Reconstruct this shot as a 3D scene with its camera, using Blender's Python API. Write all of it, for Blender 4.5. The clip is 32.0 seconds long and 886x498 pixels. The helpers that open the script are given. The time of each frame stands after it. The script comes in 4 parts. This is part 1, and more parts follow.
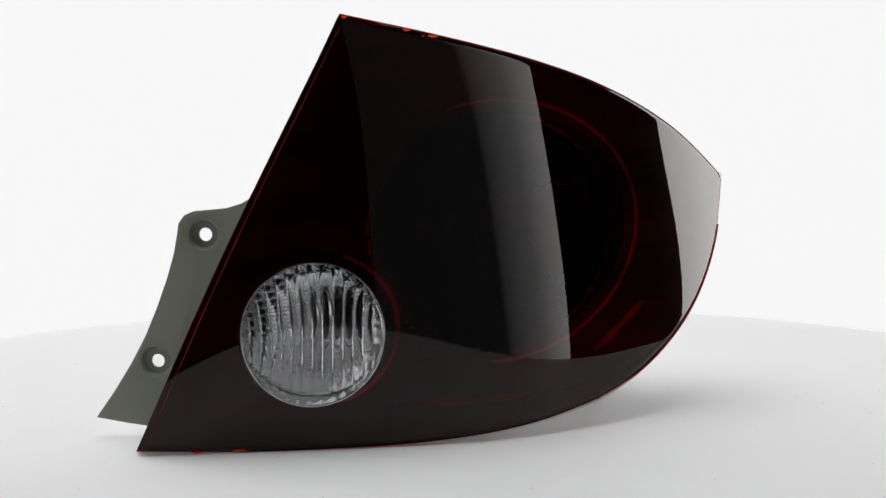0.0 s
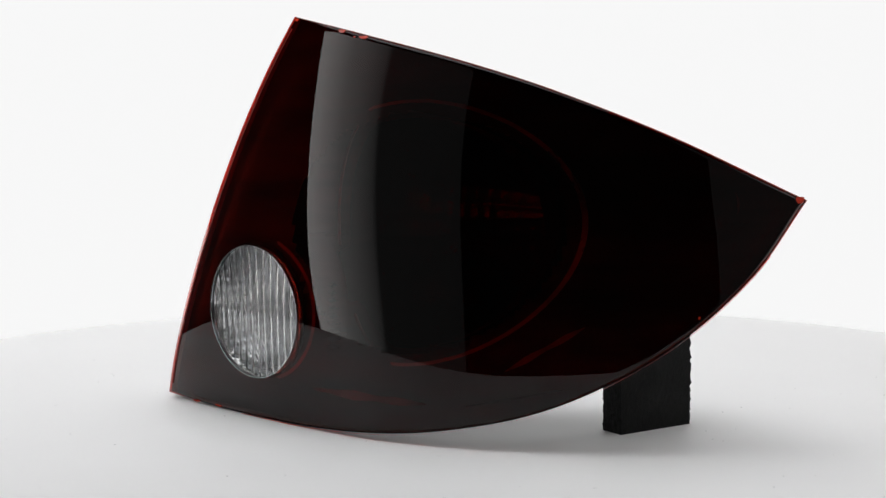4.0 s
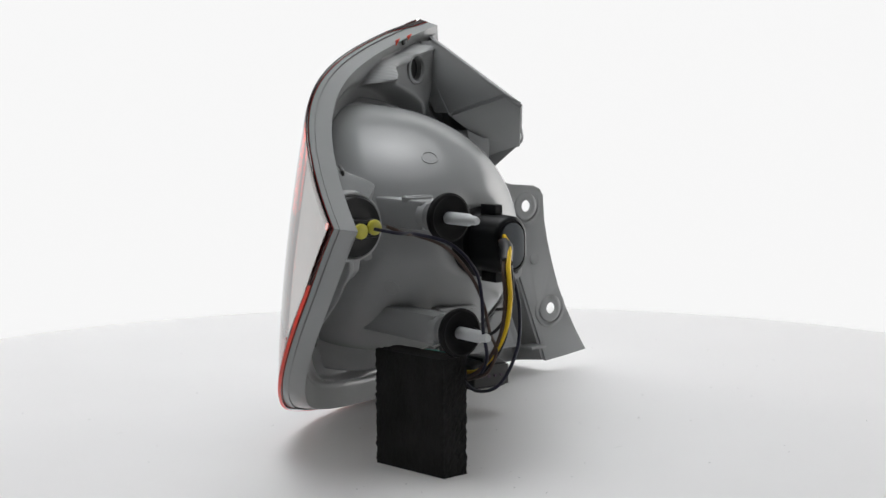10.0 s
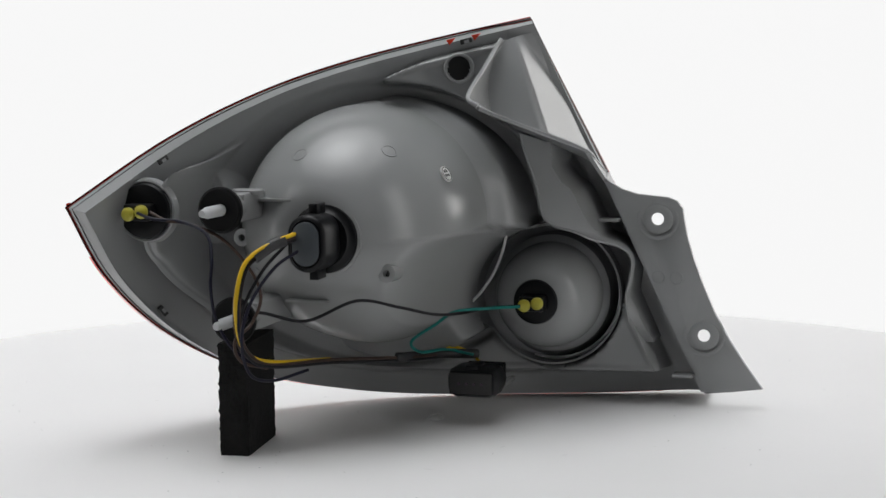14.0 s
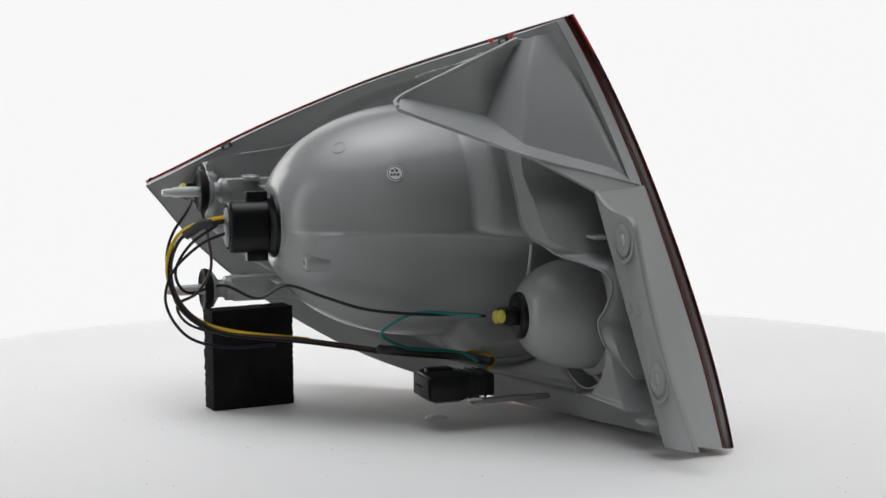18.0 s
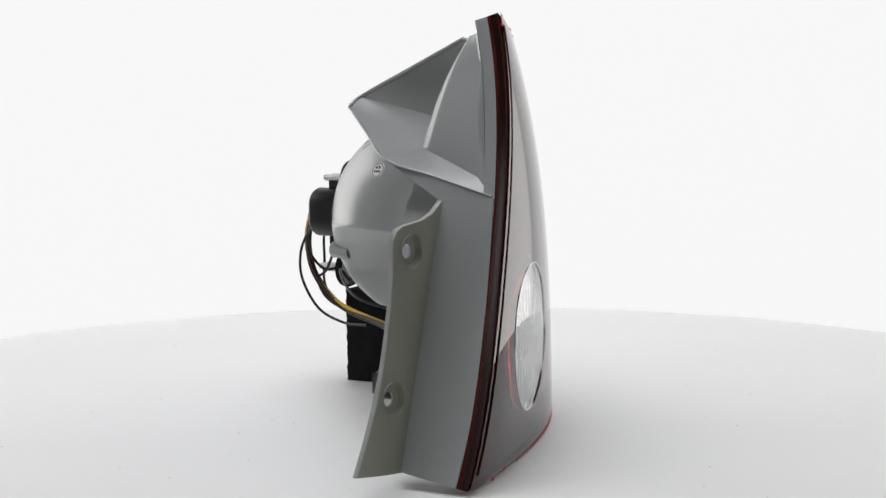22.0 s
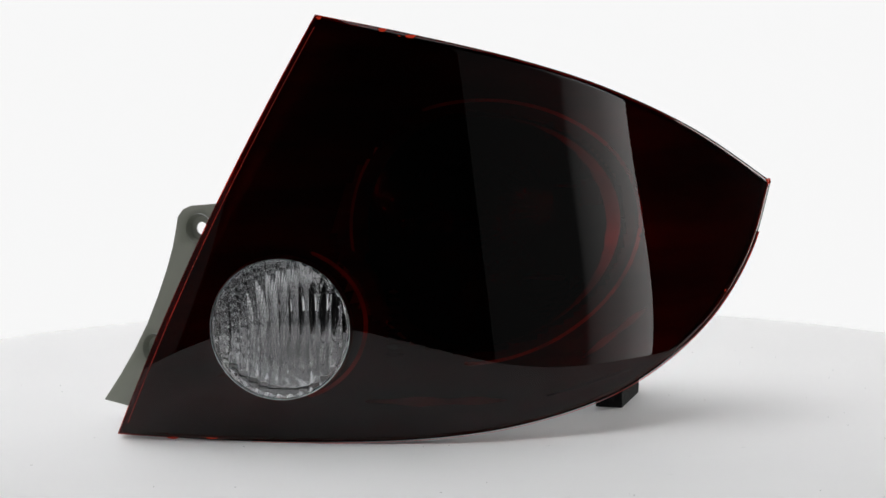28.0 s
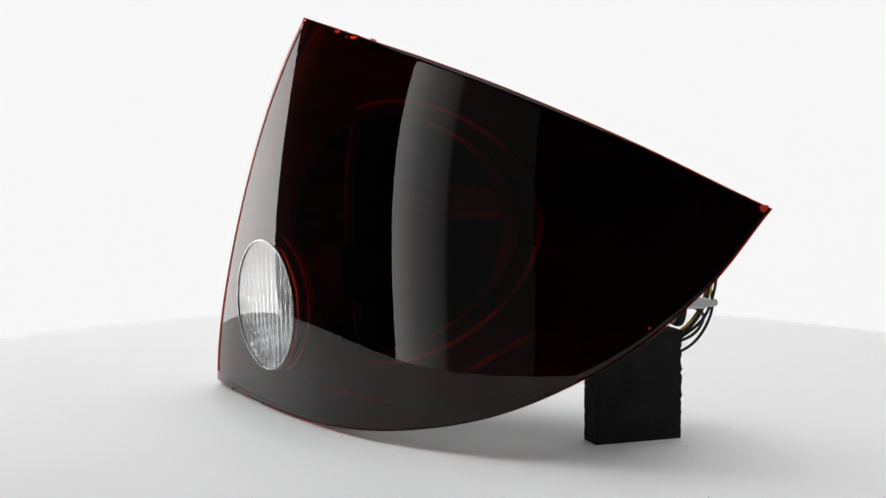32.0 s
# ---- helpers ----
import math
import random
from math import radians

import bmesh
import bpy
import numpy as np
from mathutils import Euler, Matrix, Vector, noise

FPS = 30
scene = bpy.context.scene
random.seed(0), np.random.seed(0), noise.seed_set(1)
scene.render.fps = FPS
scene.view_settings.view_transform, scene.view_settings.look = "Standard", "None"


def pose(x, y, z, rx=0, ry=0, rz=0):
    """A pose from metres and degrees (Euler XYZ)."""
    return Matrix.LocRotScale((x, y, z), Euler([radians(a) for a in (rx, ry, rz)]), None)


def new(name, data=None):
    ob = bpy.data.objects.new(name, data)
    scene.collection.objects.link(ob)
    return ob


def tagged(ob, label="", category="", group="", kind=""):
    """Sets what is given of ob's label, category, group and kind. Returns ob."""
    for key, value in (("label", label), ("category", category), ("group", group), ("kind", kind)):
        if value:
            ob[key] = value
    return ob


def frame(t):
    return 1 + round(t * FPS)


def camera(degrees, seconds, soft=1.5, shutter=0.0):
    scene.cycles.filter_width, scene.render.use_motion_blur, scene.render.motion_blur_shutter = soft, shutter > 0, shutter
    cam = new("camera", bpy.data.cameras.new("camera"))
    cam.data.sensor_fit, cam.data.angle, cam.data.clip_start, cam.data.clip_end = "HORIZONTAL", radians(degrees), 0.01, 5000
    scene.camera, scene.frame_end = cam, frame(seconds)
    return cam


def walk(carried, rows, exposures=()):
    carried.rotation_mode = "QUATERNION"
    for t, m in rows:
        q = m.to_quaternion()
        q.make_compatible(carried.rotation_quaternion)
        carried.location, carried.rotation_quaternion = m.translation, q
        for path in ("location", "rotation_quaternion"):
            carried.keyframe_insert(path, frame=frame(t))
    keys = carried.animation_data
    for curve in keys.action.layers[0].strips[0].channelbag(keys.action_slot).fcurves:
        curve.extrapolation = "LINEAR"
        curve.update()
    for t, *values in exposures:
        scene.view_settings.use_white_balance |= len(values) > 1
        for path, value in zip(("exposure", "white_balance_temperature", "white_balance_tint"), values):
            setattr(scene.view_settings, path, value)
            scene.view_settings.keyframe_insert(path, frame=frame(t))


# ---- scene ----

# One build unit is 16 mm; the lamp and all that turns with it is laid out in these units round the turntable's axis.
U = 0.016
SPIN = 13.3907          # degrees a second, clockwise from above
START = 28.0            # turn of the lamp's own frame at the start

# ---------------------------------------------------------------- camera
cam = camera(28.76, 32.0)
EYE = Vector((0.0, -66.719 * U, 14.182 * U))
VIEW = Matrix.Translation(EYE) @ pose(0, 0, 0, 90 - 6.409, 0, -0.236) @ pose(0, 0, 0, 0, 0, -0.481)
walk(cam, [(0.0, VIEW), (32.0, VIEW)])

# ---------------------------------------------------------------- world and light levels
world = bpy.data.worlds.new("studio_dark")
world.use_nodes = True
world.node_tree.nodes["Background"].inputs[0].default_value = (0.9, 0.95, 1.0, 1)
world.node_tree.nodes["Background"].inputs[1].default_value = 0.02
scene.world = world
scene.view_settings.exposure = 0.0
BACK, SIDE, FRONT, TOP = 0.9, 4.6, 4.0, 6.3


# ---------------------------------------------------------------- materials
def nodes_of(name):
    m = bpy.data.materials.new(name)
    m.use_nodes = True
    return m, m.node_tree.nodes, m.node_tree.links, m.node_tree.nodes["Principled BSDF"]


def plastic(name, colour, rough=0.4, grain=0.06, size=120.0, bump=0.02, bump_size=900.0, metal=0.0, spec=0.5, coat=0.0):
    """A moulded or coated surface: two scales of colour change, uneven gloss and a fine relief."""
    m, n, l, p = nodes_of(name)
    co = n.new("ShaderNodeTexCoord")
    a, b = n.new("ShaderNodeTexNoise"), n.new("ShaderNodeTexNoise")
    a.inputs["Scale"].default_value, b.inputs["Scale"].default_value = size * 0.15, bump_size
    a.inputs["Detail"].default_value, b.inputs["Detail"].default_value = 5, 3
    l.new(co.outputs["Object"], a.inputs["Vector"]), l.new(co.outputs["Object"], b.inputs["Vector"])
    ramp = n.new("ShaderNodeValToRGB")
    ramp.color_ramp.elements[0].position, ramp.color_ramp.elements[1].position = 0.3, 0.7
    ramp.color_ramp.elements[0].color = (*[c * (1 - grain) for c in colour], 1)
    ramp.color_ramp.elements[1].color = (*[min(1, c * (1 + grain)) for c in colour], 1)
    l.new(a.outputs["Fac"], ramp.inputs["Fac"])
    mix = n.new("ShaderNodeMixRGB")
    mix.blend_type, mix.inputs[0].default_value = "OVERLAY", min(0.5, grain)
    l.new(ramp.outputs["Color"], mix.inputs[1]), l.new(b.outputs["Color"], mix.inputs[2])
    l.new(mix.outputs["Color"], p.inputs["Base Color"])
    mr = n.new("ShaderNodeMapRange")
    mr.inputs["To Min"].default_value, mr.inputs["To Max"].default_value = rough * 0.85, rough * 1.15
    l.new(a.outputs["Fac"], mr.inputs["Value"]), l.new(mr.outputs["Result"], p.inputs["Roughness"])
    bp = n.new("ShaderNodeBump")
    bp.inputs["Strength"].default_value, bp.inputs["Distance"].default_value = bump, 0.001
    l.new(b.outputs["Fac"], bp.inputs["Height"]), l.new(bp.outputs["Normal"], p.inputs["Normal"])
    p.inputs["Metallic"].default_value = metal
    p.inputs["Specular IOR Level"].default_value = spec
    p.inputs["Coat Weight"].default_value = coat
    return m


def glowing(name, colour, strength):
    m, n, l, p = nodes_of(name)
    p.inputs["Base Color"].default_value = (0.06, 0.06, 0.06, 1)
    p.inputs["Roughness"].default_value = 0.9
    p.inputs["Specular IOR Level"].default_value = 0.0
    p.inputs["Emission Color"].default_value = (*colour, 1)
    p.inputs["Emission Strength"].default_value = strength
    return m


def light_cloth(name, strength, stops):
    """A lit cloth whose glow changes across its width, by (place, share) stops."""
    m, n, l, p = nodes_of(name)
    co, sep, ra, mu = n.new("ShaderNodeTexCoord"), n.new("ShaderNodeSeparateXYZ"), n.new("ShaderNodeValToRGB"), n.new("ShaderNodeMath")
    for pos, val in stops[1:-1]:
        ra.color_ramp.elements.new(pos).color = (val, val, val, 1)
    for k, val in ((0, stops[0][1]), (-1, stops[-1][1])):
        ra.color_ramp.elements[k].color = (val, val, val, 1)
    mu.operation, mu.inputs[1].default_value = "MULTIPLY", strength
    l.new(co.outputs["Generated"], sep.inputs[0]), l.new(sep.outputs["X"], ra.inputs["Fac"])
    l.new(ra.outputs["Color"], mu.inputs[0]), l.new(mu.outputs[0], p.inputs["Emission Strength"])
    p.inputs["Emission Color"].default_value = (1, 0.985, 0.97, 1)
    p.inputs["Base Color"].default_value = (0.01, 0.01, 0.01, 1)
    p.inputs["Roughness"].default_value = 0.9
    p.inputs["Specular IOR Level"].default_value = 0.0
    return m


def hot_cloth(name, colour, strength, stops):
    """A round lit cloth, brightest over its lamp, by (distance, share) stops."""
    m = light_cloth(name, strength, stops)
    n, l = m.node_tree.nodes, m.node_tree.links
    ra = [k for k in n if k.type == "VALTORGB"][0]
    co = [k for k in n if k.type == "TEX_COORD"][0]
    mp, gr = n.new("ShaderNodeMapping"), n.new("ShaderNodeTexGradient")
    mp.inputs["Location"].default_value, mp.inputs["Scale"].default_value = (-1, -1, 0), (2, 2, 0)
    gr.gradient_type = "SPHERICAL"
    inv = n.new("ShaderNodeMath")
    inv.operation, inv.inputs[0].default_value = "SUBTRACT", 1.0
    l.new(co.outputs["Generated"], mp.inputs[0]), l.new(mp.outputs[0], gr.inputs[0])
    l.new(gr.outputs["Fac"], inv.inputs[1]), l.new(inv.outputs[0], ra.inputs["Fac"])
    n["Principled BSDF"].inputs["Emission Color"].default_value = (*colour, 1)
    return m


def see_through(name, tint, ior, rough=0.02, wave=0.0):
    """A tinted clear plastic: light passes straight through, tinted, and the surface is glossy."""
    m, n, l, p = nodes_of(name)
    out = n["Material Output"]
    tr, gl, fr, mix = n.new("ShaderNodeBsdfTransparent"), n.new("ShaderNodeBsdfGlossy"), n.new("ShaderNodeFresnel"), n.new("ShaderNodeMixShader")
    co, no, ra = n.new("ShaderNodeTexCoord"), n.new("ShaderNodeTexNoise"), n.new("ShaderNodeValToRGB")
    no.inputs["Scale"].default_value, no.inputs["Detail"].default_value = 22, 4
    mp = n.new("ShaderNodeMapping")
    mp.inputs["Scale"].default_value = (0.35, 0.35, 2.2)
    l.new(co.outputs["Object"], mp.inputs[0]), l.new(mp.outputs[0], no.inputs["Vector"])
    ra.color_ramp.elements[0].position, ra.color_ramp.elements[1].position = 0.35, 0.7
    ra.color_ramp.elements[0].color = (*[c * 0.7 for c in tint], 1)
    ra.color_ramp.elements[1].color = (*[min(1, c * 1.3) for c in tint], 1)
    l.new(no.outputs["Fac"], ra.inputs["Fac"]), l.new(ra.outputs["Color"], tr.inputs["Color"])
    fr.inputs["IOR"].default_value = ior
    gl.inputs["Roughness"].default_value = rough
    gl.inputs["Color"].default_value = (1, 1, 1, 1)
    if wave:
        n2, bp = n.new("ShaderNodeTexNoise"), n.new("ShaderNodeBump")
        n2.inputs["Scale"].default_value = 35
        bp.inputs["Strength"].default_value, bp.inputs["Distance"].default_value = wave, 0.001
        l.new(co.outputs["Object"], n2.inputs["Vector"]), l.new(n2.outputs["Fac"], bp.inputs["Height"])
        l.new(bp.outputs["Normal"], gl.inputs["Normal"])
    l.new(fr.outputs[0], mix.inputs[0]), l.new(tr.outputs[0], mix.inputs[1]), l.new(gl.outputs[0], mix.inputs[2])
    l.new(mix.outputs[0], out.inputs["Surface"])
    return m


def clear_glass(name):
    m, n, l, p = nodes_of(name)
    p.inputs["Base Color"].default_value = (0.97, 0.98, 0.98, 1)
    p.inputs["Transmission Weight"].default_value = 1
    p.inputs["Roughness"].default_value = 0.01
    p.inputs["IOR"].default_value = 1.46
    return m


GREY = plastic("grey_housing_plastic", (0.302, 0.309, 0.312), 0.22, 0.04, 60, 0.03, 1400)
GREEN_GREY = plastic("olive_grey_plastic", (0.2, 0.21, 0.17), 0.42, 0.05, 60, 0.04, 1400)
LENS = see_through("smoked_red_lens", (0.4, 0.018, 0.008), 1.36, 0.012)
RED = plastic("smoked_red_acrylic", (0.015, 0.0045, 0.004), 0.16, 0.15, 200, 0.01, 700, spec=0.5)
RED_SPOT = plastic("bright_red_acrylic", (0.75, 0.05, 0.02), 0.15, 0.2, 300, 0.01, 700)
FOOT_GLOW = plastic("red_foot_glow", (0.8, 0.04, 0.016), 0.3, 0.2, 300, 0.01, 700)
EDGE_GLOW = plastic("red_edge_glow", (0.42, 0.022, 0.012), 0.3, 0.3, 300, 0.01, 700)
RIM_GLINT = plastic("window_rim_glint", (0.55, 0.55, 0.55), 0.2, 0.05, 80, 0.0, 500, metal=1.0)
CLEAR = clear_glass("clear_fluted_acrylic")
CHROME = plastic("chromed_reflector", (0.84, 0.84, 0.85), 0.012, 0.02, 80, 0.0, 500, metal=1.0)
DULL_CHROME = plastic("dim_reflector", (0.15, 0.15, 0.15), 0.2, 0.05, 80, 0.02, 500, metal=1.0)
PALE = plastic("pale_inner_plastic", (0.85, 0.85, 0.85), 0.3, 0.08)
INSIDE_DIM = plastic("inside_dim", (0.055, 0.055, 0.055), 0.5, 0.5, 60)
HOLE_SHADE = plastic("hole_shade", (0.03, 0.03, 0.03), 0.6, 0.1)
RUBBER = plastic("black_rubber", (0.007, 0.007, 0.0075), 0.6, 0.2, 90, 0.08, 700, spec=0.15)
SOCKET = plastic("black_socket_plastic", (0.006, 0.0065, 0.0075), 0.36, 0.15, 90, 0.05, 900, spec=0.22)
SLATE = plastic("slate_seal", (0.06, 0.07, 0.08), 0.5, 0.1, 90, 0.05, 900)
NYLON = plastic("pale_nylon_stud", (0.5, 0.52, 0.53), 0.35, 0.05, 200, 0.05, 900)
YELLOW_SEAL = plastic("yellow_seal", (0.48, 0.44, 0.05), 0.4, 0.08, 300, 0.05, 900)
W_YELLOW = plastic("yellow_wire", (0.68, 0.44, 0.02), 0.4, 0.08, 300, 0.03, 900, spec=0.2)
W_BROWN = plastic("brown_wire", (0.055, 0.035, 0.028), 0.45, 0.15, 300, 0.03, 900, spec=0.2)
W_BLACK = plastic("black_wire", (0.014, 0.014, 0.016), 0.42, 0.15, 300, 0.03, 900, spec=0.2)
W_BLUE = plastic("dark_blue_wire", (0.01, 0.01, 0.022), 0.42, 0.15, 300, 0.03, 900, spec=0.2)
W_TEAL = plastic("teal_wire", (0.02, 0.19, 0.17), 0.42, 0.1, 300, 0.03, 900, spec=0.2)
TAPE = plastic("black_tape", (0.03, 0.03, 0.032), 0.5, 0.2, 300, 0.2, 500)
FOAM = plastic("black_foam", (0.012, 0.012, 0.012), 0.9, 0.5, 300, 0.9, 1500, spec=0.2)
PAPER = plastic("sticker_paper", (0.75, 0.75, 0.74), 0.5, 0.04)
INK = plastic("sticker_ink", (0.06, 0.06, 0.06), 0.5, 0.04)
PIN = plastic("dull_pin", (0.05, 0.03, 0.05), 0.5, 0.05)
STEEL = plastic("bright_steel_clip", (0.6, 0.6, 0.6), 0.3, 0.05, metal=1.0)
TABLE = plastic("white_turntable_laminate", (0.78, 0.776, 0.778), 0.55, 0.02, 30, 0.05, 260, spec=0.2)
SCUFF = plastic("grey_scuff", (0.3, 0.3, 0.3), 0.6, 0.2)
GLUE = plastic("clear_dried_glue", (0.66, 0.67, 0.67), 0.15, 0.1, 300, 0.3, 300, coat=0.5)
# the backdrop glows by itself in place of lamps shining on it
GLOW_WALL = glowing("glowing_white_backdrop", (1.0, 1.0, 1.0), BACK)
SIDE_RIGHT = light_cloth("right_side_light_cloth", SIDE, ((0, 0.3), (0.5, 0.6), (1, 1)))
SIDE_LEFT = light_cloth("left_side_light_cloth", SIDE, ((0, 1), (0.5, 0.6), (1, 0.3)))
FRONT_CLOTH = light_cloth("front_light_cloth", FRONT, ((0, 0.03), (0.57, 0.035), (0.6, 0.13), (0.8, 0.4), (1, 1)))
TOP_CLOTH = hot_cloth("top_light_cloth", (0.975, 0.985, 1.0), TOP, ((0, 1), (0.3, 0.82), (0.55, 0.36), (1, 0.28)))
DARK_WALL = plastic("black_studio_curtain", (0.012, 0.012, 0.013), 0.9, 0.2, 5)
FLOOR = plastic("studio_floor", (0.35, 0.35, 0.36), 0.7, 0.1, 10)
FRAME = plastic("black_frame", (0.02, 0.02, 0.02), 0.5)


# ---------------------------------------------------------------- mesh helpers
A38 = radians(38.0)


def cf(c, r, z):
    """Across, rearward and up, along the lamp's mounting direction, to the lamp's frame."""
    return Vector((c * math.cos(A38) + r * math.sin(A38), -c * math.sin(A38) + r * math.cos(A38), z))


REAR, ACROSS = cf(0, 1, 0), cf(1, 0, 0)


def part(name, verts, faces, material, parent, label="", smooth=True, scale=U, bevel=0.0, sharp=40):
    me = bpy.data.meshes.new(name)
    me.from_pydata([tuple(Vector(v) * scale) for v in verts], [], [tuple(f) for f in faces])
    bm = bmesh.new()
    bm.from_mesh(me)
    bmesh.ops.remove_doubles(bm, verts=bm.verts, dist=1e-6)
    bmesh.ops.recalc_face_normals(bm, faces=bm.faces)
    if bevel:
        edges = [e for e in bm.edges if len(e.link_faces) == 2 and e.calc_face_angle(0) > radians(35)]
        bmesh.ops.bevel(bm, geom=edges, offset=bevel * scale, segments=2, affect="EDGES", profile=0.5)
    for f in bm.faces:
        f.smooth = smooth
    for e in bm.edges:
        if len(e.link_faces) == 2 and e.calc_face_angle(0) > radians(sharp):
            e.smooth = False
    bm.to_mesh(me)
    bm.free()
    me.materials.append(material)
    ob = new(name, me)
    ob.parent = parent
    if label:
        ob["label"] = label
    return ob


def thing(name, label, category, group="", kind=""):
    ob = new(name)
    ob.empty_display_size = 0.05
    return tagged(ob, label, category, group, kind)


def lathe(profile, at, axis, n=48, up=None, squash=1.0):
    """Rings of (radius, distance along the axis) round an axis; returns verts and faces, ends closed where the radius is 0."""
    axis = Vector(axis).normalized()
    e1 = (Vector((0, 0, 1)) if abs(axis.z) < 0.9 else Vector((1, 0, 0))).cross(axis).normalized()
    e2 = axis.cross(e1)
    v, f = [], []
    for rad, d in profile:
        for i in range(n):
            a = math.tau * i / n
            v.append(Vector(at) + axis * d + e1 * math.cos(a) * rad * squash + e2 * math.sin(a) * rad)
    for k in range(len(profile) - 1):
        for i in range(n):
            j = (i + 1) % n
            f.append((k * n + i, k * n + j, (k + 1) * n + j, (k + 1) * n + i))
    return v, f


def box(at, ex, ey, ez):
    """A box from its centre and its three half-axes."""
    at, ex, ey, ez = Vector(at), Vector(ex), Vector(ey), Vector(ez)
    v = [at + ex * i + ey * j + ez * k for i in (-1, 1) for j in (-1, 1) for k in (-1, 1)]
    return v, [(0, 1, 3, 2), (4, 6, 7, 5), (0, 4, 5, 1), (2, 3, 7, 6), (0, 2, 6, 4), (1, 5, 7, 3)]


def spline(points, n):
    """A smooth line of n points through the given ones."""
    p = [Vector(q) for q in points]
    p = [p[0] * 2 - p[1]] + p + [p[-1] * 2 - p[-2]]
    out = []
    segs = len(p) - 3
    for i in range(n):
        s = i / (n - 1) * segs
        k = min(int(s), segs - 1)
        t = s - k
        a, b, c, d = p[k:k + 4]
        out.append(0.5 * (2 * b + (c - a) * t + (2 * a - 5 * b + 4 * c - d) * t * t + (3 * b - a - 3 * c + d) * t ** 3))
    return out


def tube(points, radius, n=40, sides=10):
    line = spline(points, n)
    v, f = [], []
    nrm = None
    for i, q in enumerate(line):
        tan = (line[min(i + 1, n - 1)] - line[max(i - 1, 0)]).normalized()
        if nrm is None:
            nrm = tan.orthogonal().normalized()
        nrm = (nrm - tan * nrm.dot(tan)).normalized()
        bi = tan.cross(nrm)
        for k in range(sides):
            a = math.tau * k / sides
            v.append(q + (nrm * math.cos(a) + bi * math.sin(a)) * radius)
    for i in range(n - 1):
        for k in range(sides):
            j = (k + 1) % sides
            f.append((i * sides + k, i * sides + j, (i + 1) * sides + j, (i + 1) * sides + k))
    f.append(tuple(range(sides))[::-1])
    f.append(tuple((n - 1) * sides + k for k in range(sides)))
    return v, f


def slab(corners, thick):
    """A plate from its corner loop, thick along its normal."""
    c = [Vector(q) for q in corners]
    n = len(c)
    nor = Vector((0, 0, 0))
    for i in range(n):
        nor += c[i].cross(c[(i + 1) % n])
    nor.normalize()
    v = c + [q + nor * thick for q in c]
    f = [tuple(range(n))[::-1], tuple(range(n, 2 * n))] + [(i, (i + 1) % n, n + (i + 1) % n, n + i) for i in range(n)]
    return v, f


def behind_lens(v, gap):
    """Draw points back along the mounting direction until they clear the lens's face."""
    out = []
    for q in v:
        q = Vector(q)
        for _ in range(40):
            lack = face_y(q.x, q.z) + gap - q.y
            if lack <= 0.001:
                break
            q = q + REAR * max(lack * 0.6, 0.002)
        out.append(q)
    return out


def outline_plate(name, loops, basis, thick, material, parent, label="", bevel=0.03):
    """A flat plate with holes: the first loop is the outline, the rest are holes; basis is origin, two axes and the normal."""
    cu = bpy.data.curves.new(name, "CURVE")
    cu.dimensions, cu.fill_mode, cu.extrude, cu.bevel_depth, cu.bevel_resolution = "2D", "BOTH", thick / 2 - bevel, bevel, 1
    cu.offset = -bevel
    for loop in loops:
        sp = cu.splines.new("POLY")
        sp.points.add(len(loop) - 1)
        for q, (x, y) in zip(sp.points, loop):
            q.co = (x, y, 0, 1)
        sp.use_cyclic_u = True
    ob = bpy.data.objects.new(name, cu)
    scene.collection.objects.link(ob)
    me = bpy.data.meshes.new_from_object(ob.evaluated_get(bpy.context.evaluated_depsgraph_get()))
    o, ex, ey, ez = [Vector(b) for b in basis]
    verts = [o + ex * v.co.x + ey * v.co.y + ez * v.co.z for v in me.vertices]
    faces = [tuple(p.vertices) for p in me.polygons]
    bpy.data.objects.remove(ob)
    bpy.data.curves.remove(cu)
    bpy.data.meshes.remove(me)
    return part(name, verts, faces, material, parent, label, sharp=30)


def circle(cx, cy, r, n=24):
    return [(cx + r * math.cos(math.tau * i / n), cy + r * math.sin(math.tau * i / n)) for i in range(n)]


def step(a, b, x):
    t = np.clip((x - a) / (b - a), 0, 1)
    return t * t * (3 - 2 * t)


# ---------------------------------------------------------------- the lens shape
FACE = (-4.3257, -0.8655, 3.8967, 0.4044, -0.3551, 0.7638, 0.6453, 0.5622, -0.1982, -0.3211, -0.3919, 0.1151, 0.1050, -0.0629, 0.1925, 0.0242, 2.1364, 0.2110, 1.3861, -1.3824, -0.9622, -0.8953)


def face_y(X, Z):
    """How far the lens's face lies behind the axis plane, at a width and a height."""
    x, z = X / 13, (Z - 8) / 8
    k = FACE
    return (k[0] + x * (k[1] + x * (k[2] + x * (k[3] + x * (k[4] + x * (k[13] + x * (k[18] + x * k[21]))))))
            + z * (k[5] + x * (k[7] + x * (k[8] + x * (k[10] + x * (k[16] + x * k[19])))))
            + z * z * (k[6] + x * (k[9] + x * (k[11] + x * (k[12] + x * k[17])))) + z ** 3 * (k[14] + x * (k[15] + x * k[20]))
            + 0.05 * (1 + math.tanh((X + 5) / 2.5)) + 0.32 * max(0.0, X / 14.3) ** 1.6)


def inward(X, Z):
    """The direction straight into the lamp from the lens's face."""
    e = 0.02
    return Vector((-(face_y(X + e, Z) - face_y(X - e, Z)) / (2 * e), 1.0, -(face_y(X, Z + e) - face_y(X, Z - e)) / (2 * e))).normalized()


def face_point(X, Z, depth=0.0):
    return Vector((X, face_y(X, Z), Z)) + inward(X, Z) * depth


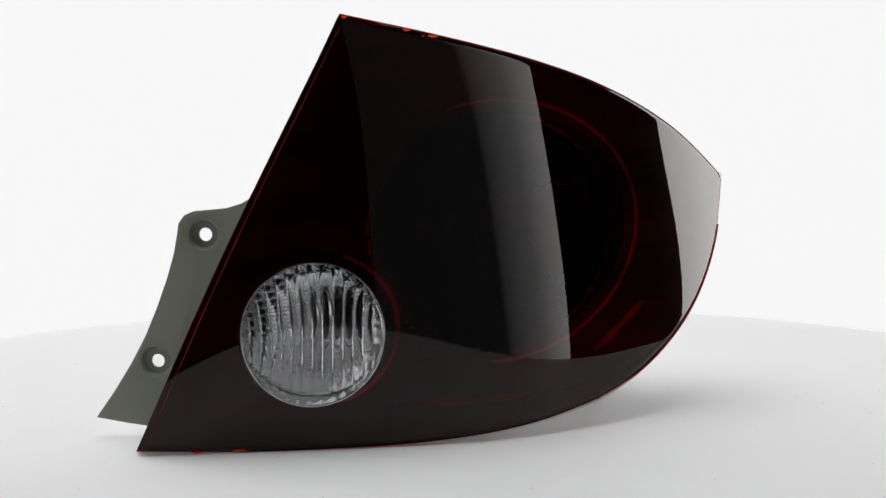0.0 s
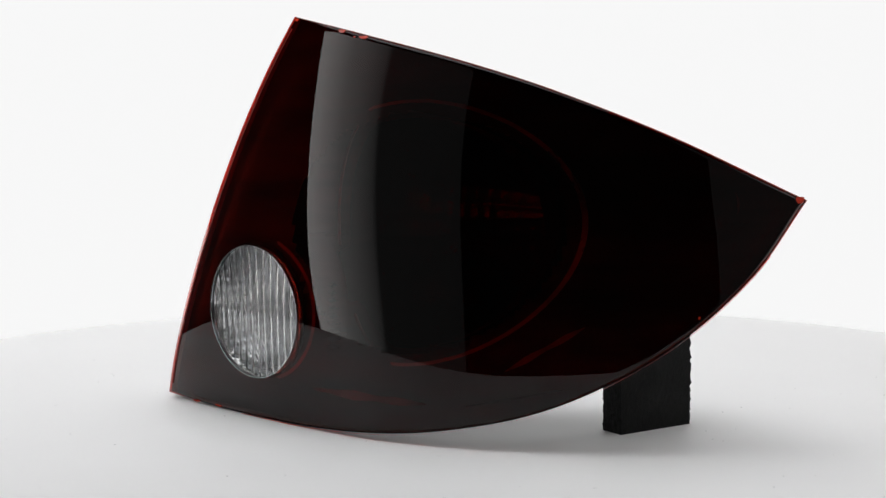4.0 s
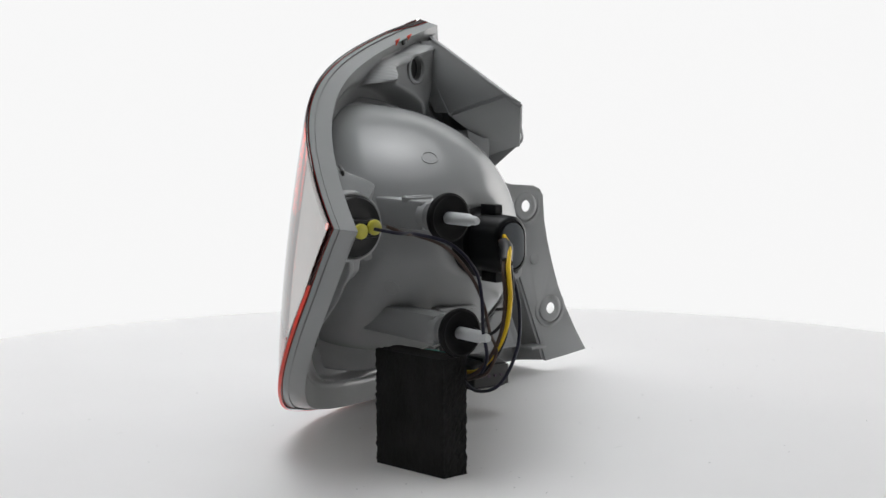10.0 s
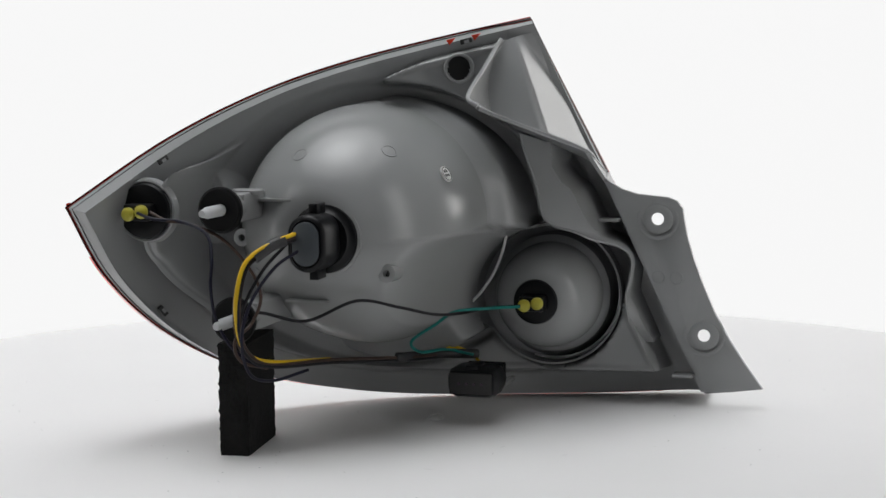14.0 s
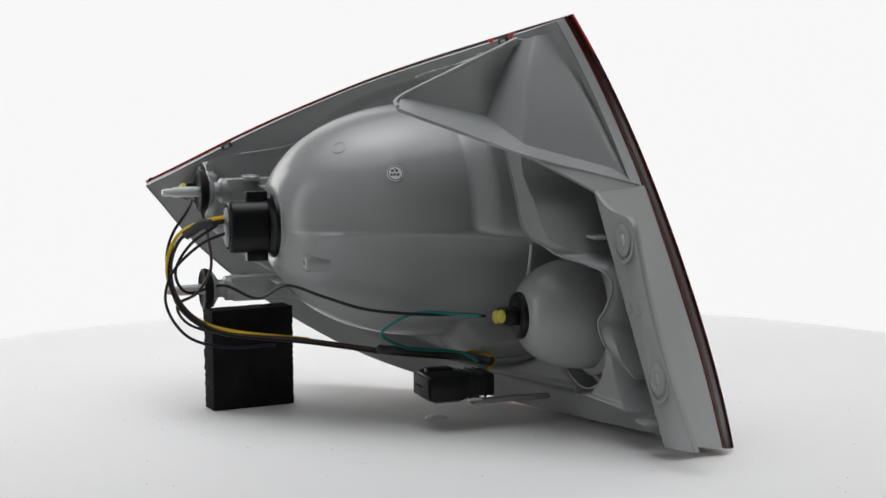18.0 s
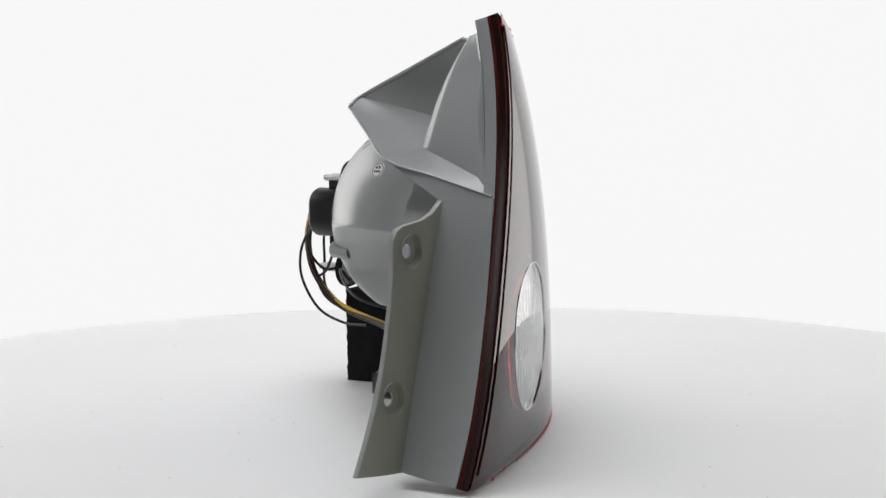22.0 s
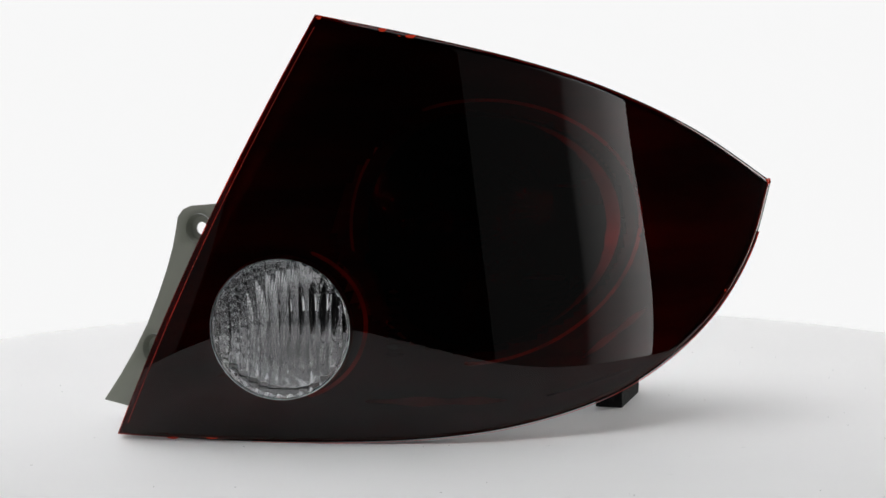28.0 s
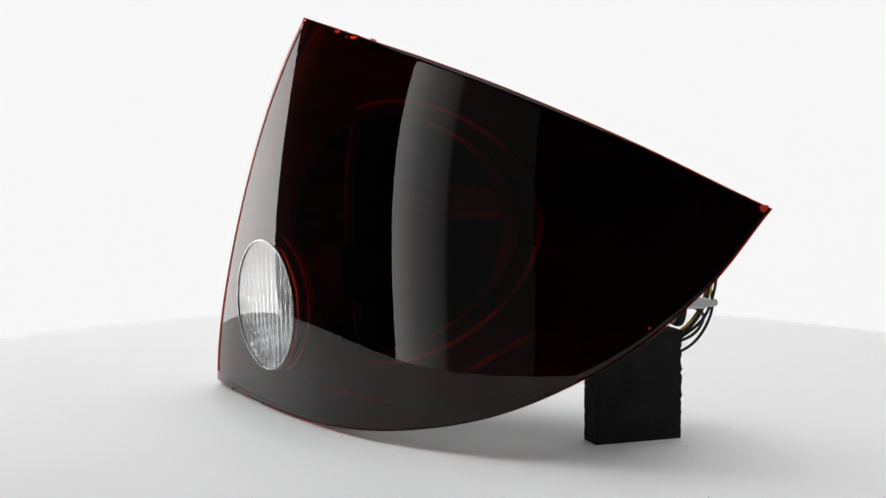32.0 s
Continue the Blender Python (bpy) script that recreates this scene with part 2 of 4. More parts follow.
TOP_EDGE = [(-4.93, 0, 15.69), (-1.37, 0, 14.93), (2.7, 0, 13.95), (6.28, 0, 12.82), (10.16, 0, 11.18), (14.3, 0, 8.93)]
LOW_EDGE = [(-12.38, 0, 0.17), (-7.5, 0, 0.03), (-1.72, 0, 0.17), (2.68, 0, 0.68), (6.63, 0, 1.73), (10.17, 0, 3.7), (12.72, 0, 6.2), (14.3, 0, 8.93)]
NU, NV = 240, 132


def sheet_xz(inset=0.0):
    """The grid of (width, height) that fills the lens's outline, drawn in by inset."""
    t, b = spline(TOP_EDGE, NU + 1), spline(LOW_EDGE, NU + 1)
    out = []
    for i in range(NU + 1):
        u = i / NU
        row = []
        for j in range(NV + 1):
            v = j / NV
            q = b[i].lerp(t[i], v)
            q.x -= 0.46 * 4 * v * (1 - v) * (1 - u) ** 3
            row.append([q.x, q.z])
        out.append(row)
    g = np.array(out)
    if inset:
        mid = np.array([1.0, 7.3])
        rim = np.concatenate([g[:, 0], g[-1:, -1], g[::-1, -1], g[0, ::-1]])
        d = mid - g
        dist = rim_distance(g.reshape(-1, 2)).reshape(g.shape[:2])
        ln = np.linalg.norm(d, axis=2)
        g = g + d / np.maximum(ln, 1e-6)[..., None] * (inset * np.exp(-dist / 1.5))[..., None]
    return g


def rim_distance(q):
    """The distance of points (width, height) from the lens's outline."""
    t = np.array([(p.x, p.z) for p in spline(TOP_EDGE, 60)])
    b = np.array([(p.x, p.z) for p in spline(LOW_EDGE, 80)])
    v = np.linspace(0, 1, 30)
    left = np.stack([b[0, 0] + (t[0, 0] - b[0, 0]) * v - 0.46 * 4 * v * (1 - v), b[0, 1] + (t[0, 1] - b[0, 1]) * v], 1)
    d = np.full(len(q), 1e9)
    for line in (t, b, left):
        a, c = line[:-1], line[1:]
        ab = c - a
        u = np.clip(((q[:, None] - a) * ab).sum(2) / (ab * ab).sum(1), 0, 1)
        d = np.minimum(d, np.linalg.norm(q[:, None] - a - u[..., None] * ab, axis=2).min(1))
    return d


REV_X, REV_Z, REV_RX, REV_RZ = -6.56, 4.27, 2.44, 2.6


def cut_sheet(g, y, hole=True):
    """Grid to verts and faces; with the round opening of the clear window left out and its rim snapped to the circle."""
    v = [[g[i, j, 0], y[i, j], g[i, j, 1]] for i in range(NU + 1) for j in range(NV + 1)]
    keep, gone = [], []
    for i in range(NU):
        for j in range(NV):
            f = (i * (NV + 1) + j, (i + 1) * (NV + 1) + j, (i + 1) * (NV + 1) + j + 1, i * (NV + 1) + j + 1)
            cx, cz = sum(v[k][0] for k in f) / 4, sum(v[k][2] for k in f) / 4
            inside = hole and ((cx - REV_X) / REV_RX) ** 2 + ((cz - REV_Z) / REV_RZ) ** 2 < 1
            (gone if inside else keep).append(f)
    if hole:
        ring = {k for f in keep for k in f} & {k for f in gone for k in f}
        for k in ring:
            dx, dz = (v[k][0] - REV_X) / REV_RX, (v[k][2] - REV_Z) / REV_RZ
            s = math.hypot(dx, dz)
            off = v[k][1] - face_y(v[k][0], v[k][2])
            v[k][0], v[k][2] = REV_X + REV_RX * dx / s, REV_Z + REV_RZ * dz / s
            v[k][1] = face_y(v[k][0], v[k][2]) + off
    return v, keep


def border(n_u=NU, n_v=NV):
    """Indices of the sheet's border, once round."""
    w = n_v + 1
    low = [i * w for i in range(n_u + 1)]
    top = [i * w + n_v for i in range(n_u, -1, -1)]
    left = [j for j in range(n_v - 1, 0, -1)]
    return low + top + left


# ---------------------------------------------------------------- the studio
def ring_wall(name, a0, a1, radius, z0, z1, material, label, category, seg=40):
    """An upright curved sheet between two compass angles: 0 is behind the camera, positive to its right."""
    v, f = [], []
    for i in range(seg + 1):
        a = radians(a0 + (a1 - a0) * i / seg)
        for r in (radius, radius + 0.04):
            for z in (z0, z1):
                v.append((r * math.sin(a), -r * math.cos(a), z))
    for i in range(seg):
        k = i * 4
        f += [(k, k + 4, k + 5, k + 1), (k + 2, k + 3, k + 7, k + 6), (k + 1, k + 5, k + 7, k + 3), (k, k + 2, k + 6, k + 4)]
    f += [(0, 1, 3, 2), (seg * 4, seg * 4 + 2, seg * 4 + 3, seg * 4 + 1)]
    ob = part(name, v, f, material, None, scale=1.0)
    return tagged(ob, label, category, kind="structure")


FLOOR_Z = -0.9
ring_wall("backdrop", 150, 208, 2.3, FLOOR_Z, 1.9, GLOW_WALL, "white seamless studio backdrop that glows evenly by itself", "backdrop")
ring_wall("wall_side_right", 112, 150, 2.3, -0.5, 1.35, SIDE_RIGHT, "bright white side light wall beside the table", "light wall")
ring_wall("wall_side_left", 208, 243, 2.3, -0.5, 1.35, SIDE_LEFT, "bright white side light wall beside the table", "light wall")
ring_wall("wall_round", -180, 180, 2.6, FLOOR_Z, 2.4, DARK_WALL, "black studio curtain closing the room", "curtain", 60)
v, f = lathe([(0, 0), (2.7, 0), (2.7, -0.05), (0, -0.05)], (0, 0, FLOOR_Z), (0, 0, 1), 64)
tagged(part("floor", v, f, FLOOR, None, scale=1.0), "plain grey studio floor under the table", "floor", kind="structure")
v, f = lathe([(0, 0), (2.7, 0), (2.7, 0.05), (0, 0.05)], (0, 0, 2.4), (0, 0, 1), 64)
tagged(part("ceiling", v, f, DARK_WALL, None, scale=1.0), "black studio ceiling", "ceiling", kind="structure")


def softbox(name, a_in, a_out, dist, z0, z1, cloth, label):
    """An upright soft light seen from the axis between two compass angles."""
    box_ = thing(name, label, "softbox", "front softboxes")
    p = [Vector((dist * math.sin(radians(a)), -dist * math.cos(radians(a)), 0)) for a in (a_in, a_out)]
    ex = (p[1] - p[0]) / 2
    mid = (p[0] + p[1]) / 2
    nor = Vector((-ex.y, ex.x, 0)).normalized()
    side = -1 if nor.dot(mid) > 0 else 1
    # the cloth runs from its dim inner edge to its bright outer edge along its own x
    m = Matrix.Translation((mid.x, mid.y, (z0 + z1) / 2)) @ Matrix((ex.normalized(), nor, (0, 0, 1))).transposed().to_4x4()
    nor = nor * side
    me_v, me_f = box((0, 0, 0), (ex.length, 0, 0), (0, 0.004, 0), (0, 0, (z1 - z0) / 2))
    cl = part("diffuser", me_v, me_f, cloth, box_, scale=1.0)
    v, f = box((0, -0.09 * side, 0), (ex.length + 0.01, 0, 0), (0, 0.08, 0), (0, 0, (z1 - z0) / 2 + 0.01))
    sh = part("shell", v, f, FRAME, box_, scale=1.0, bevel=0.01)
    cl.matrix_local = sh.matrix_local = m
    v, f = tube([(mid.x, mid.y, FLOOR_Z + 0.02), (mid.x, mid.y, z0 + 0.1)], 0.016, 4, 12)
    v = [q - nor * 0.1 for q in v]
    part("stand", v, f, FRAME, box_, scale=1.0)
    v, f = lathe([(0, 0.02), (0.22, 0.02), (0.22, 0), (0, 0)], mid - nor * 0.1 + Vector((0, 0, FLOOR_Z)), (0, 0, 1), 24)
    part("base", v, f, FRAME, box_, scale=1.0)
    return box_


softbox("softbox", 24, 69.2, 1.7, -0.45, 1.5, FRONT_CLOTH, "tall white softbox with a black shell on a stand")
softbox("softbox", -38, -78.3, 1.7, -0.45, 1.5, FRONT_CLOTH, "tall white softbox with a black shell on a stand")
top_light = thing("overhead_softbox", "round white softbox hanging over the turntable", "softbox")
v, f = lathe([(0, 0), (0.98, 0), (1.0, 0.01), (0, 0.012)], (-0.2, 0.1, 1.745), (0, 0, 1), 48)
part("diffuser", v, f, TOP_CLOTH, top_light, scale=1.0)
v, f = lathe([(1.01, 0), (1.02, 0.02), (0.98, 0.1), (0.4, 0.18), (0, 0.19), (0, 0.03), (0.99, 0.02)], (-0.2, 0.1, 1.75), (0, 0, 1), 48)
part("shell", v, f, FRAME, top_light, scale=1.0)
v, f = tube([(-0.2, 0.1, 1.93), (-0.2, 0.1, 2.41)], 0.02, 4, 12)
part("hanger", v, f, FRAME, top_light, scale=1.0)

# ---------------------------------------------------------------- the turntable
table = thing("turntable", "round white laminate turntable with a few faint scuffs", "turntable")
R = 30.35
v, f = lathe([(0, 0), (R - 0.25, 0), (R - 0.07, -0.07), (R, -0.25), (R, -1.6), (R - 0.1, -1.75), (0, -1.75)], (0, 0, 0), (0, 0, 1), 160)
part("tabletop", v, f, TABLE, table)
v, f = lathe([(7, -1.75), (7, -4), (9, -5), (9, -56.2), (0, -56.2)], (0, 0, 0), (0, 0, 1), 48)
part("pedestal", v, f, FRAME, table, "black pedestal")
v, f = lathe([(0.0, 0.13), (0.16, 0.12), (0.3, 0.07), (0.38, 0.0)], (0.08, -0.02, 0), (0, 0, 1), 20)
v = [q + Vector((0.08 * math.sin(9 * q.y), 0.06 * math.sin(7 * q.x), 0)) for q in v]
part("glue_blob", v, f, GLUE, table, "small clear blob of dried glue")

for x, y, a, ln in ((-1.9, 7.65, 10, 0.2), (-5.5, 7.75, 60, 0.1), (3.25, 7.75, -35, 0.22), (9.5, -7.9, 20, 0.12), (12.2, 7.3, 80, 0.12), (-0.4, 5.6, 25, 0.14), (2.8, -5.8, 0, 0.14), (-11.0, 3.5, 50, 0.1), (5.5, -11.0, -20, 0.12)):
    d = Vector((math.cos(radians(a)), math.sin(radians(a)), 0))
    e = Vector((-d.y, d.x, 0))
    pts = [Vector((x, y, 0.003)) + d * ln * (i / 4 - 1) + e * 0.03 * math.sin(2.1 * i + x) for i in range(9)]
    v, f = [], []
    for i, q in enumerate(pts):
        w = 0.012 * math.sin(math.pi * (i + 0.5) / 9)
        v += [q + e * w, q - e * w]
        if i:
            f.append((2 * i - 2, 2 * i - 1, 2 * i + 1, 2 * i))
    part("scuff", v, f, SCUFF, table, "short grey scuff")

rnd = random.Random(12)
v, f = [], []
for i in range(90):
    a, d = rnd.uniform(0, math.tau), 22 * math.sqrt(rnd.random())
    size = rnd.uniform(0.012, 0.035)
    k = len(v)
    v.append(Vector((d * math.cos(a), d * math.sin(a), 0.02)))
    for j in range(6):
        b_ = math.tau * j / 6
        v.append(Vector((d * math.cos(a) + size * math.cos(b_) * rnd.uniform(0.6, 1.4), d * math.sin(a) + size * math.sin(b_), 0.002)))
    f += [(k, k + 1 + j, k + 1 + (j + 1) % 6) for j in range(6)]
tagged(part("dust", v, f, SCUFF, table), "fine grey dust specks", kind="stuff")

# ---------------------------------------------------------------- the foam block
foam = thing("foam_block", "black closed-cell foam block with a rough cut face", "foam block")


def foam_mesh():
    ax = Vector((math.cos(1.0283), math.sin(1.0283), 0))
    ay = Vector((-ax.y, ax.x, 0))
    o, L, W, H = Vector((7.631, -0.073, 0)), 3.468, 1.114, 4.06
    v, f = [], []
    n, w, h = 44, 16, 50
    rnd = random.Random(4)
    index = {}

    def put(i, j, k):
        key = (i, j, k)
        if key not in index:
            q = o + ax * L * i / n + ay * W * j / w + Vector((0, 0, H * k / h))
            # the two ends were torn, the broad faces were cut
            rough = 0.036 if i in (0, n) else 0.015
            out = ax * ((i == n) - (i == 0)) + ay * ((j == w) - (j == 0)) + Vector((0, 0, (k == h) * 0.6))
            q = q + out * (rough * (noise.noise(q * 6) + 0.8 * noise.noise(q * 17)) - 0.02)
            index[key] = len(v)
            v.append(q)
        return index[key]

    for i in range(n):
        for j in range(w):
            for k in (0, h):
                f.append((put(i, j, k), put(i + 1, j, k), put(i + 1, j + 1, k), put(i, j + 1, k)))
    for i in range(n):
        for k in range(h):
            for j in (0, w):
                f.append((put(i, j, k), put(i + 1, j, k), put(i + 1, j, k + 1), put(i, j, k + 1)))
    for j in range(w):
        for k in range(h):
            for i in (0, n):
                f.append((put(i, j, k), put(i, j + 1, k), put(i, j + 1, k + 1), put(i, j, k + 1)))
    return v, f


v, f = foam_mesh()
part("block", v, f, FOAM, foam, smooth=False)

# ---------------------------------------------------------------- the tail lamp
lamp = thing("tail_lamp", "car tail lamp with smoked red lens and grey housing", "tail lamp")

# the lens: a face with the round opening, an inner face and a turned-back skirt
g = sheet_xz()
gy = np.array([[face_y(*g[i, j]) for j in range(NV + 1)] for i in range(NU + 1)])
gd = rim_distance(g.reshape(-1, 2)).reshape(gy.shape)
roll = 0.1 * np.clip(1 - gd / 0.16, 0, 1) ** 2 * step(-0.02, 0.1, np.arange(NU + 1) / NU - 0.01)[:, None]
v1, f1 = cut_sheet(g, gy + roll)
lens = part("lens", v1, f1, LENS, lamp, "glossy smoked dark red lens")


def skirt(name, d0, d1, in0, in1, material, label, parent, span=None):
    """A band round the lens's border, between two depths behind its face."""
    flat = g.reshape(-1, 2)
    mid = np.array([1.0, 7.3])
    b = border()
    v, f = [], []
    for k in b:
        X, Z = flat[k]
        d = (mid - flat[k]) / np.linalg.norm(mid - flat[k])
        wide = 0.3 + 0.7 * float(step(3.0, 0.4, X - (-12.35 + 0.4775 * (Z - 0.17))))
        for depth_, ins in ((d0, in0), (d1, in1)):
            q = face_point(X, Z, depth_ * (wide if depth_ < 0.6 else 1.0)) + Vector((d[0] * ins, 0, d[1] * ins))
            v.append((q.x, q.y, max(q.z, 0.012)))
    m = len(b)
    for i in range(*(span or (0, m))):
        j = (i + 1) % m
        f.append((2 * i, 2 * j, 2 * j + 1, 2 * i + 1))
    if span:
        v, f = v[2 * span[0]:2 * span[1] + 2], [tuple(k - 2 * span[0] for k in q) for q in f]
    return part(name, v, f, material, parent, label)


def let_light(m, colour, share):
    """Thin tinted plastic that also glows with the light behind it."""
    n, l = m.node_tree.nodes, m.node_tree.links
    tr, mix = n.new("ShaderNodeBsdfTranslucent"), n.new("ShaderNodeMixShader")
    tr.inputs[0].default_value = (*colour, 1)
    mix.inputs[0].default_value = share
    l.new(n["Principled BSDF"].outputs[0], mix.inputs[1]), l.new(tr.outputs[0], mix.inputs[2])
    l.new(mix.outputs[0], n["Material Output"].inputs["Surface"])


EDGE_DARK = plastic("smoked_edge", (0.02, 0.007, 0.006), 0.35, 0.15, 200, 0.01, 700, spec=0.15)
RED_RIM = plastic("bare_red_rim", (0.09, 0.004, 0.003), 0.25, 0.15, 200, 0.01, 700, spec=0.3)
let_light(RED, (0.9, 0.05, 0.03), 0.05)
let_light(RED_RIM, (0.95, 0.04, 0.02), 0.3)
skirt("lens_edge", 0.1, 0.16, 0.0, 0.015, EDGE_DARK, "dark glossy turned edge", lens)
skirt("smoked_band", 0.16, 0.38, 0.015, 0.03, RED, "smoked dark red edge band", lens)
skirt("red_edge", 0.38, 0.47, 0.03, 0.035, RED_RIM, "bare red line against the housing", lens)
skirt("edge_seam", 0.47, 0.5, 0.035, 0.05, EDGE_DARK, "dark seam against the housing", lens)
# the foot line's colour stands in for light glowing through the lower edge
skirt("foot_line", 0.02, 0.4, -0.05, -0.06, FOOT_GLOW, "thin line painting the red glow through the lower edge", lens, (NU // 7, NU * 9 // 10))

# ---- grey housing: side skirt, flange and pressed back, moulded along the mounting direction
DOME_C, DOME_Z = 2.8, 7.7
REVB_C, REVB_Z = -3.46, 4.42
SKIRT = 0.92


def housing_sheet(nu=330, nv=210):
    """The flange lies a skirt's depth behind the lens; inside it the plate, its hollows and its trench rise and fall rearward."""
    t, b = spline(TOP_EDGE, nu + 1), spline(LOW_EDGE, nu + 1)
    q = np.zeros((nu + 1, nv + 1, 3))
    mid = Vector((1.0, 0, 7.3))
    for i in range(nu + 1):
        for j in range(nv + 1):
            v = j / nv
            p = b[i].lerp(t[i], v)
            p.x -= 0.46 * 4 * v * (1 - v) * (1 - i / nu) ** 3
            edge = min(i / 6, j / 6, (nv - j) / 6, (nu - i) / 6, 1)
            pull = (mid - p).normalized() * 0.06 * (1 - edge)
            q[i, j] = face_point(p.x, p.z, SKIRT) + pull
    q[..., 2] = np.maximum(q[..., 2], 0.03)
    cs, sn = math.cos(A38), math.sin(A38)
    c, r, z = q[..., 0] * cs - q[..., 1] * sn, q[..., 0] * sn + q[..., 1] * cs, q[..., 2]
    rim = np.concatenate([np.stack([c[:, 0], z[:, 0]], 1)[::3], np.stack([c[::-1, -1], z[::-1, -1]], 1)[::3], np.stack([c[0], z[0]], 1)[::3]])
    pts = np.stack([c.ravel(), z.ravel()], 1)
    d = np.full(len(pts), 1e9)
    for e in rim:
        d = np.minimum(d, np.hypot(pts[:, 0] - e[0], pts[:, 1] - e[1]))
    d = d.reshape(c.shape)
    plate = -1.493 + 0.85 * c + 1.0 * step(6, 8.7, c)
    plate = plate + 0.35 * step(1.2, 2.2, d) * step(4, 7, c)
    pad = step(2.3, 1.2, np.hypot(c + 0.46, z - 13.65))
    plate = plate + (-1.86 + 0.4 * (c + 0.46) - plate) * pad
    plate = r + 0.3 + np.maximum(plate - r - 0.3, 0) * step(4.0, 7.5, z)
    corner = step(-2.2, -3.6, c) * step(8.6, 7.6, z)
    plate = np.maximum(plate, plate + (-4.35 + 0.1 * (z - 3) - plate) * corner)
    # rounded hood about the corner bulb holder
    near = np.hypot(c - 8.5, (z - 8.75) * 0.92)
    plate = np.maximum(plate, plate + (7.25 - 0.25 * np.maximum(near - 1.1, 0) - plate) * step(2.0, 1.35, near))
    edge_at = 0.84 + 0.14 * step(8.5, 6.0, z) - 0.42 * step(3.4, 1.2, np.hypot(c + 0.4, z - 14.0))
    h = r + (plate - r) * step(0.0, 0.14, d - edge_at)
    # a bead with its groove just inside the flange
    h = h + 0.1 * step(0.1, 0.17, d - edge_at) * step(0.36, 0.29, d - edge_at) - 0.06 * step(0.0, -0.05, d - edge_at) * step(-0.12, -0.07, d - edge_at)
    # round trough about the main bowl
    rho = np.hypot(c - 2.4, z - 7.35)
    low = np.maximum(r - 0.25, plate - 3.4)
    h = h + (np.minimum(low, h) - h) * step(5.95, 5.62, rho)
    # hollow round the small bowl, wider where its wavy edge bulges
    rho2 = np.hypot(c + 3.5, z - 4.36)
    turn = np.degrees(np.arctan2(z - 4.36, -3.5 - c))
    reach = 2.98 + 0.28 * step(-30, 40, turn) + 0.42 * np.exp(-((turn - 27) / 13) ** 2) - 0.08 * np.exp(-((turn - 5) / 9) ** 2)
    h = h + (np.minimum(r - 0.5, h) - h) * step(0.0, -0.14, rho2 - reach)
    # trench beside the bracket's fold, and the open pocket above it
    fold_c = -9.66 + (z - 0.68) * 0.447
    h = h + (r + 0.05 - h) * step(1.1, 0.7, c - fold_c) * step(9.3, 9.0, z)
    h = h + (r + 0.03 - h) * step(-1.95, -2.05, c) * step(12.0, 12.1, z - 0.5 * (c + 2.2))
    # mould marks on the plate
    for mc, mz, mr in ((-3.9, 9.4, 0.28), (7.6, 11.9, 0.25), (6.6, 4.2, 0.3)):
        h = h + 0.035 * step(mr + 0.05, mr, np.hypot(c - mc, z - mz))
    out = [cf(c[i, j], h[i, j], z[i, j]) for i in range(nu + 1) for j in range(nv + 1)]
    w = nv + 1
    open_ = (rho < 4.7) & (rho2 > 3.0) | (rho2 < 2.2) | (((c * cs + h * sn - REV_X) / REV_RX) ** 2 + ((z - REV_Z) / REV_RZ) ** 2 < 0.9) & (rho2 < 2.45) | (((c + 0.46) / 0.4) ** 2 + ((z - 13.65) / 0.5) ** 2 < 1)
    faces = [(i * w + j, (i + 1) * w + j, (i + 1) * w + j + 1, i * w + j + 1) for i in range(nu) for j in range(nv) if not open_[i, j]]
    return out, faces


v, f = housing_sheet()
back = part("housing_back", v, f, GREY, lamp, "pressed grey plastic back with a raised rim", sharp=75)
skirt("housing_skirt", 0.5, SKIRT + 0.005, 0.05, 0.062, GREY, "grey side wall of the housing", lamp)

# ---- main bowl and the clear window's bowl
prof = [(5.3, -7.0), (5.3, -1.8), (5.2, -1.55), (4.98, -1.36), (4.78, -1.05)]
for i in range(1, 61):
    k = i / 60 * 0.955
    prof.append((4.65 * (1 - k ** 2.2) ** (1 / 2.2), -1 + 7.2 * k))
prof += [(1.2, 5.95), (0.95, 5.9), (0.0, 5.9)]
v, f = lathe(prof, cf(DOME_C, 0, DOME_Z), REAR, 360)
# the lower half is a little fuller, with a soft crease where it begins
axis_pt = cf(DOME_C, 0, DOME_Z)
fuller = []
for q in v:
    rel = q - axis_pt
    along = rel.dot(REAR)
    out = rel - REAR * along
    amount = 0.2 * float(step(-0.12, -0.24, out.z)) * float(step(1.8, 3.4, out.length)) * float(step(1.2, -1.6, out.dot(ACROSS)))
    q = q + out.normalized() * amount if out.length > 0.01 else q
    fuller.append(q + (ACROSS * -0.25 + Vector((0, 0, -0.4))) * float(step(-0.9, -1.5, along)))
CUP_R, CUP_LIP = 2.85, -3.6


